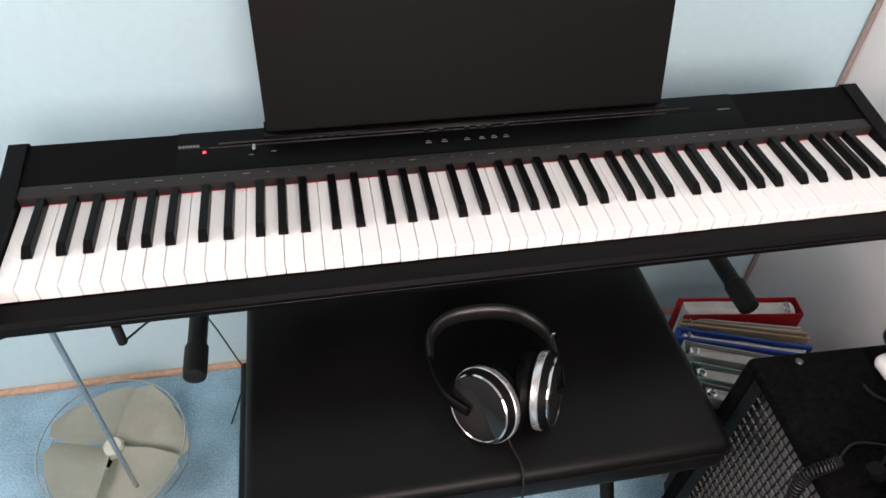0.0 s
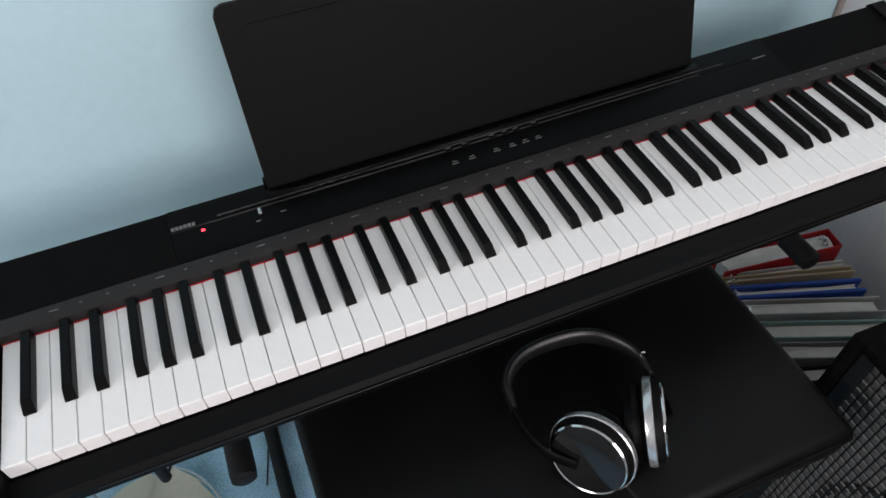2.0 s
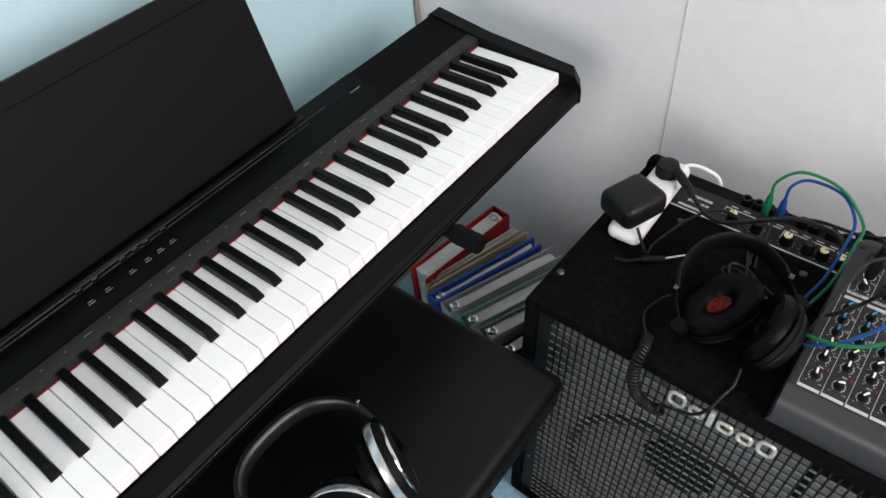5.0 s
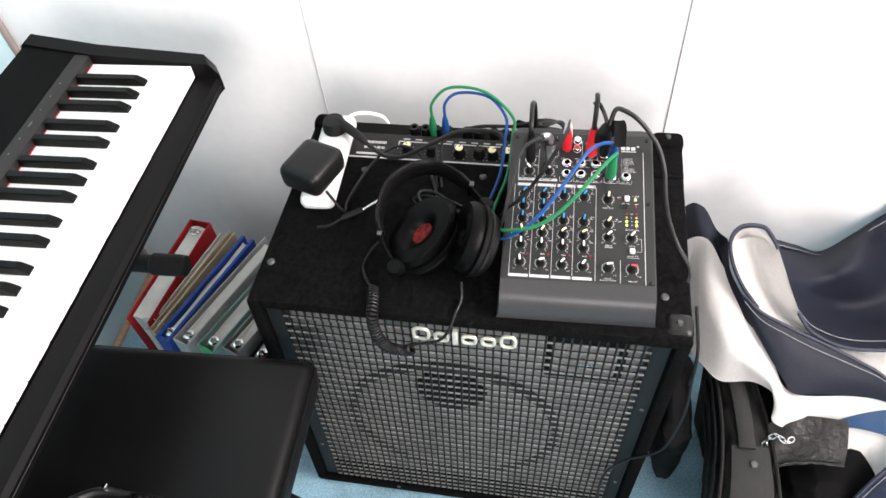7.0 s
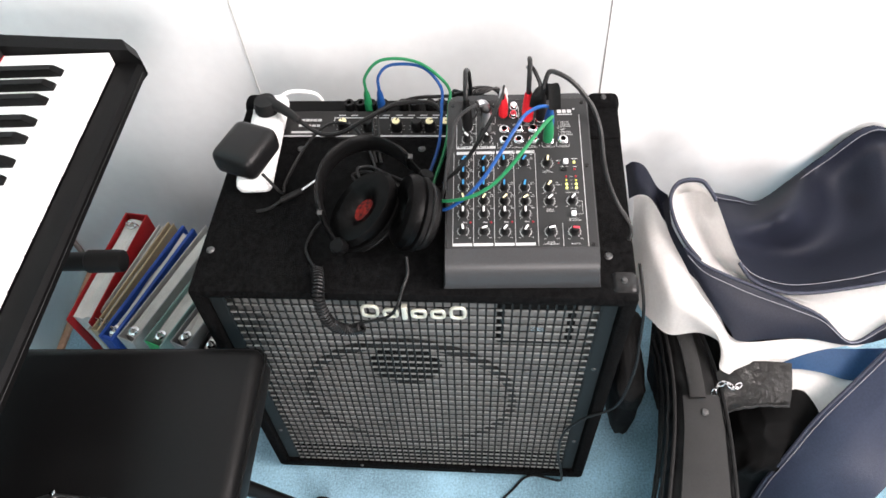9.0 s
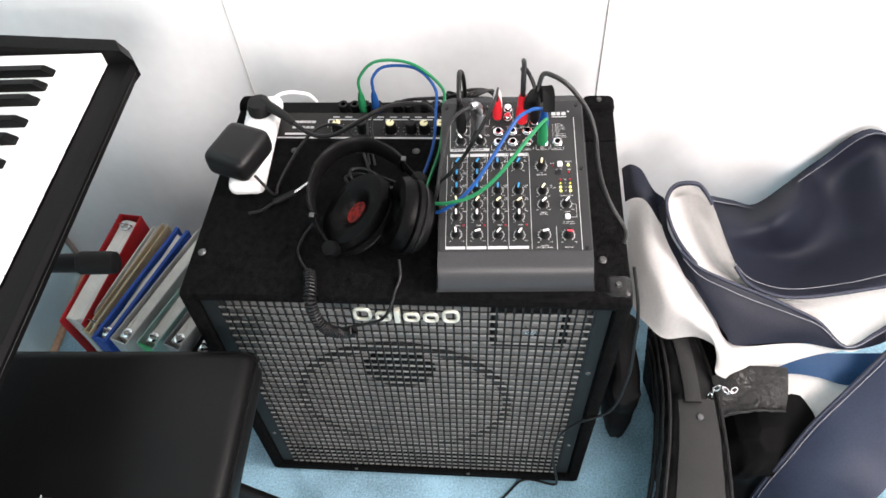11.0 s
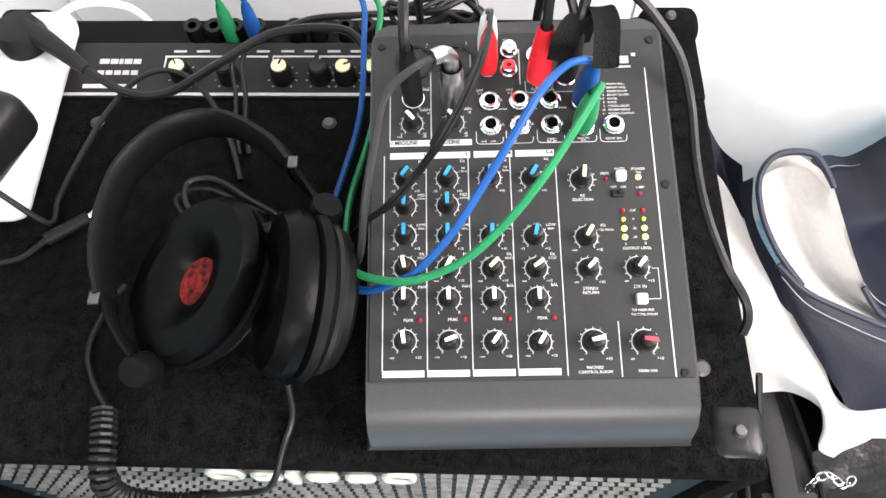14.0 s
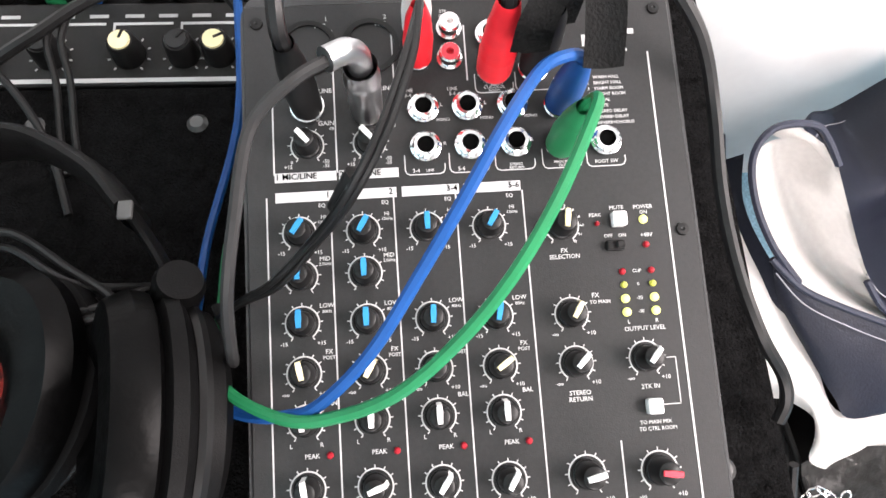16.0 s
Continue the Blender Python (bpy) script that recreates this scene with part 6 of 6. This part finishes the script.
fold("tab", [
    [(1.400, -0.758, 0.359), (1.390, -0.769, 0.381), (1.380, -0.788, 0.377), (1.340, -0.804, 0.370), (1.300, -0.812, 0.393)],
    [(1.370, -0.759, 0.350), (1.355, -0.769, 0.375), (1.340, -0.786, 0.377), (1.310, -0.806, 0.363), (1.280, -0.816, 0.373)],
    [(1.340, -0.760, 0.338), (1.320, -0.769, 0.372), (1.300, -0.784, 0.384), (1.280, -0.809, 0.353), (1.260, -0.822, 0.347)],
], M_NAVY)
# ---- black gig bag standing on the carpet ----
gig = thing("gig_bag", (0.95, -0.812, 0), "black padded nylon gig bag standing beside the amplifier", "bag")


def bag_spine(x):
    """Centre line and height of the bag's back along its length."""
    return -0.812 - 0.02 * math.sin((x - 0.84) * 9), 0.280 - 12.0 * max(0.0, 0.83 - x) ** 2


def bag_half(x):
    """Half the bag's thickness, neck to body."""
    return 0.034 + 0.080 * min(0.3, max(0.0, 1.10 - x))


stations = [1.15 - 0.41 * i / 56 for i in range(57)]
b = B()
rings = []
for x in stations:
    yc, top = bag_spine(x)
    ring = []
    for k in range(40):
        a = 2 * math.pi * k / 40
        c, s = math.cos(a), math.sin(a)
        h = bag_half(x) * math.copysign(abs(c) ** 0.45, c)
        z = top / 2 + top / 2 * math.copysign(abs(s) ** 0.35, s)
        q = Vector((x - 0.10 * (0.3 - z) * (1.15 - x), yc + h * (1.12 - 0.4 * z), z))
        side = abs(c) ** 0.5
        q.y += side * (0.007 * noise.noise(Vector((x * 46, h * 20, z * 5))) + 0.004 * noise.noise(Vector((x * 110, 3.0 + h, z * 9))))
        q.z += 0.003 * noise.noise(Vector((x * 30, h * 60, 1.7)))
        q.y += 0.12 * (q.z - top)
        q.z = max(q.z, 0.002)
        ring.append(b.verts.new(q))
    rings.append(ring)
for r, q in zip(rings, rings[1:]):
    for k in range(40):
        b.faces.new((r[k], r[(k + 1) % 40], q[(k + 1) % 40], q[k]))
b.faces.new(rings[0])
b.faces.new(rings[-1])
part("body", b, M_NYLON, gig, smooth=True, angle=60)


def along_bag(off, x0, x1, lift=0.0, n=18):
    out = []
    for i in range(n + 1):
        x = x0 + (x1 - x0) * i / n
        yc, top = bag_spine(x)
        out.append(Vector((x - 0.10 * (0.3 - top) * (1.15 - x), yc + off * bag_half(x) / 0.034 + 0.12 * lift, top + lift)))
    return out


for off in (-0.029, 0.029):
    b = B(); sweep(b, along_bag(off, 1.14, 0.765, -0.002, 28), circle(0.0032, 8)); part("piping", b, M_RUBBER, gig, smooth=True)
for off, low in ((0.036, -0.020), (0.041, -0.048), (0.043, -0.085)):
    b = B(); sweep(b, [q + Vector((0, 0.0015 * noise.noise(q * 60), 0)) for q in along_bag(off, 1.12, 0.775, low, 28)], oval(0.0022, 0.0045, 8)); part("seam", b, M_WEB, gig, smooth=True)


def ribbon(name, pts, half, thick, material, owner, label="", widen=False):
    b = B()
    prof = [(-half, -thick), (-half, -0.001), (-half * 0.8, 0.0), (0, 0.0012), (half * 0.8, 0.0), (half, -0.001), (half, -thick)]
    rows = [[b.verts.new(p + Vector((0, o * (bag_half(p.x) / 0.034 if widen else 1.0), z + 0.0015 * noise.noise(p * 25)))) for o, z in prof] for p in pts]
    for r, q in zip(rows, rows[1:]):
        for k in range(7):
            b.faces.new((r[k], r[(k + 1) % 7], q[(k + 1) % 7], q[k]))
    b.faces.new(rows[0])
    b.faces.new(rows[-1])
    return part(name, b, material, owner, label, smooth=True, angle=50)


ribbon("back_panel", along_bag(-0.002, 0.985, 0.765, 0.006, 24), 0.021, 0.003, M_WEB, gig, "stiff smooth black panel along the bag's back", True)
b = B(); box(b, (1.035, -0.775, 0.003), (1.175, -0.732, 0.245), 0.018, 3)
bmesh.ops.subdivide_edges(b, edges=b.edges[:], cuts=3, use_grid_fill=True)
for v in b.verts:
    v.co += noise.noise_vector(v.co * 21) * 0.012 + noise.noise_vector(v.co * 60) * 0.004
    v.co.z = max(0.002, v.co.z * (0.75 + 1.5 * (v.co.x - 1.035)))
part("side_pocket", b, M_NYLON, gig, "slumped black cloth pocket", smooth=True, angle=80)
strap = ribbon("strap", along_bag(0.002, 1.14, 0.978, 0.014), 0.012, 0.004, M_WEB, gig, "flat black carrying strap")
b = B(); lathe(b, [(0.0, 0.003), (0.0045, 0.002), (0.006, 0.0)], Matrix.Translation(along_bag(-0.004, 0.955, 0.955, 0.009, 1)[0]), 14); part("stud", b, M_DULLSCREW, gig, "dark round press stud", smooth=True)
b = B(); sweep(b, spline([(0.900, -0.770, 0.010), (0.880, -0.750, 0.006), (0.875, -0.735, 0.006), (0.895, -0.728, 0.004)], 6), oval(0.012, 0.002, 10)); part("side_tab", b, M_NYLON, gig, smooth=True)
# ---- black leather bag with a chain ----
bag = thing("leather_bag", (1.02, -0.95, 0), "shiny black leather bag with a chrome chain ring", "bag")
b = B(); box(b, (0.90, -1.07, 0.004), (1.20, -0.895, 0.235), 0.060, 5)
bmesh.ops.subdivide_edges(b, edges=b.edges[:], cuts=3, use_grid_fill=True)
for v in b.verts:
    v.co += noise.noise_vector(v.co * 13) * 0.022 + noise.noise_vector(v.co * 45) * 0.006
    v.co.z = max(v.co.z, 0.002)
part("body", b, M_GRILLE_CLOTH, bag, smooth=True, angle=80)
flap = fold("flap", [
    [(1.023, -0.864, 0.285), (1.033, -0.890, 0.300), (1.032, -0.932, 0.305), (1.027, -0.973, 0.305)],
    [(0.991, -0.868, 0.270), (0.999, -0.896, 0.285), (0.996, -0.931, 0.280), (0.994, -0.973, 0.285)],
    [(0.972, -0.877, 0.250), (0.976, -0.900, 0.258), (0.978, -0.932, 0.262), (0.976, -0.971, 0.265)],
], M_LEATHER, nu=48, nv=20, wave=0.004, owner=bag)
tagged(flap, "creased shiny leather flap with a frayed hem")
hem = spline([(0.969, -0.875, 0.254), (0.973, -0.898, 0.262), (0.975, -0.930, 0.266), (0.973, -0.969, 0.269)], 8)
b = B(); sweep(b, [q + noise.noise_vector(q * 120) * 0.0015 for q in hem], circle(0.0016, 6)); part("hem", b, M_GREYCABLE, flap, smooth=True)
chain = spline([(0.962, -0.860, 0.262), (0.983, -0.854, 0.275), (0.995, -0.858, 0.290), (0.999, -0.871, 0.298), (0.989, -0.881, 0.300), (0.999, -0.896, 0.302)], 4)
for i in range(0, len(chain) - 1, 2):
    d = (chain[i + 1] - chain[i]).normalized()
    s = d.cross(Vector((0, 0, 1) if (i // 2) % 2 else (0.7, 0.2, 0.6))).normalized()
    b = B()
    ring = [chain[i] + d * 0.0058 * math.cos(k) + s * 0.0034 * math.sin(k) for k in [2 * math.pi * j / 14 for j in range(15)]]
    sweep(b, ring, circle(0.0010, 7)); part("chain_link", b, M_CHROME, bag, "chrome chain link", smooth=True)
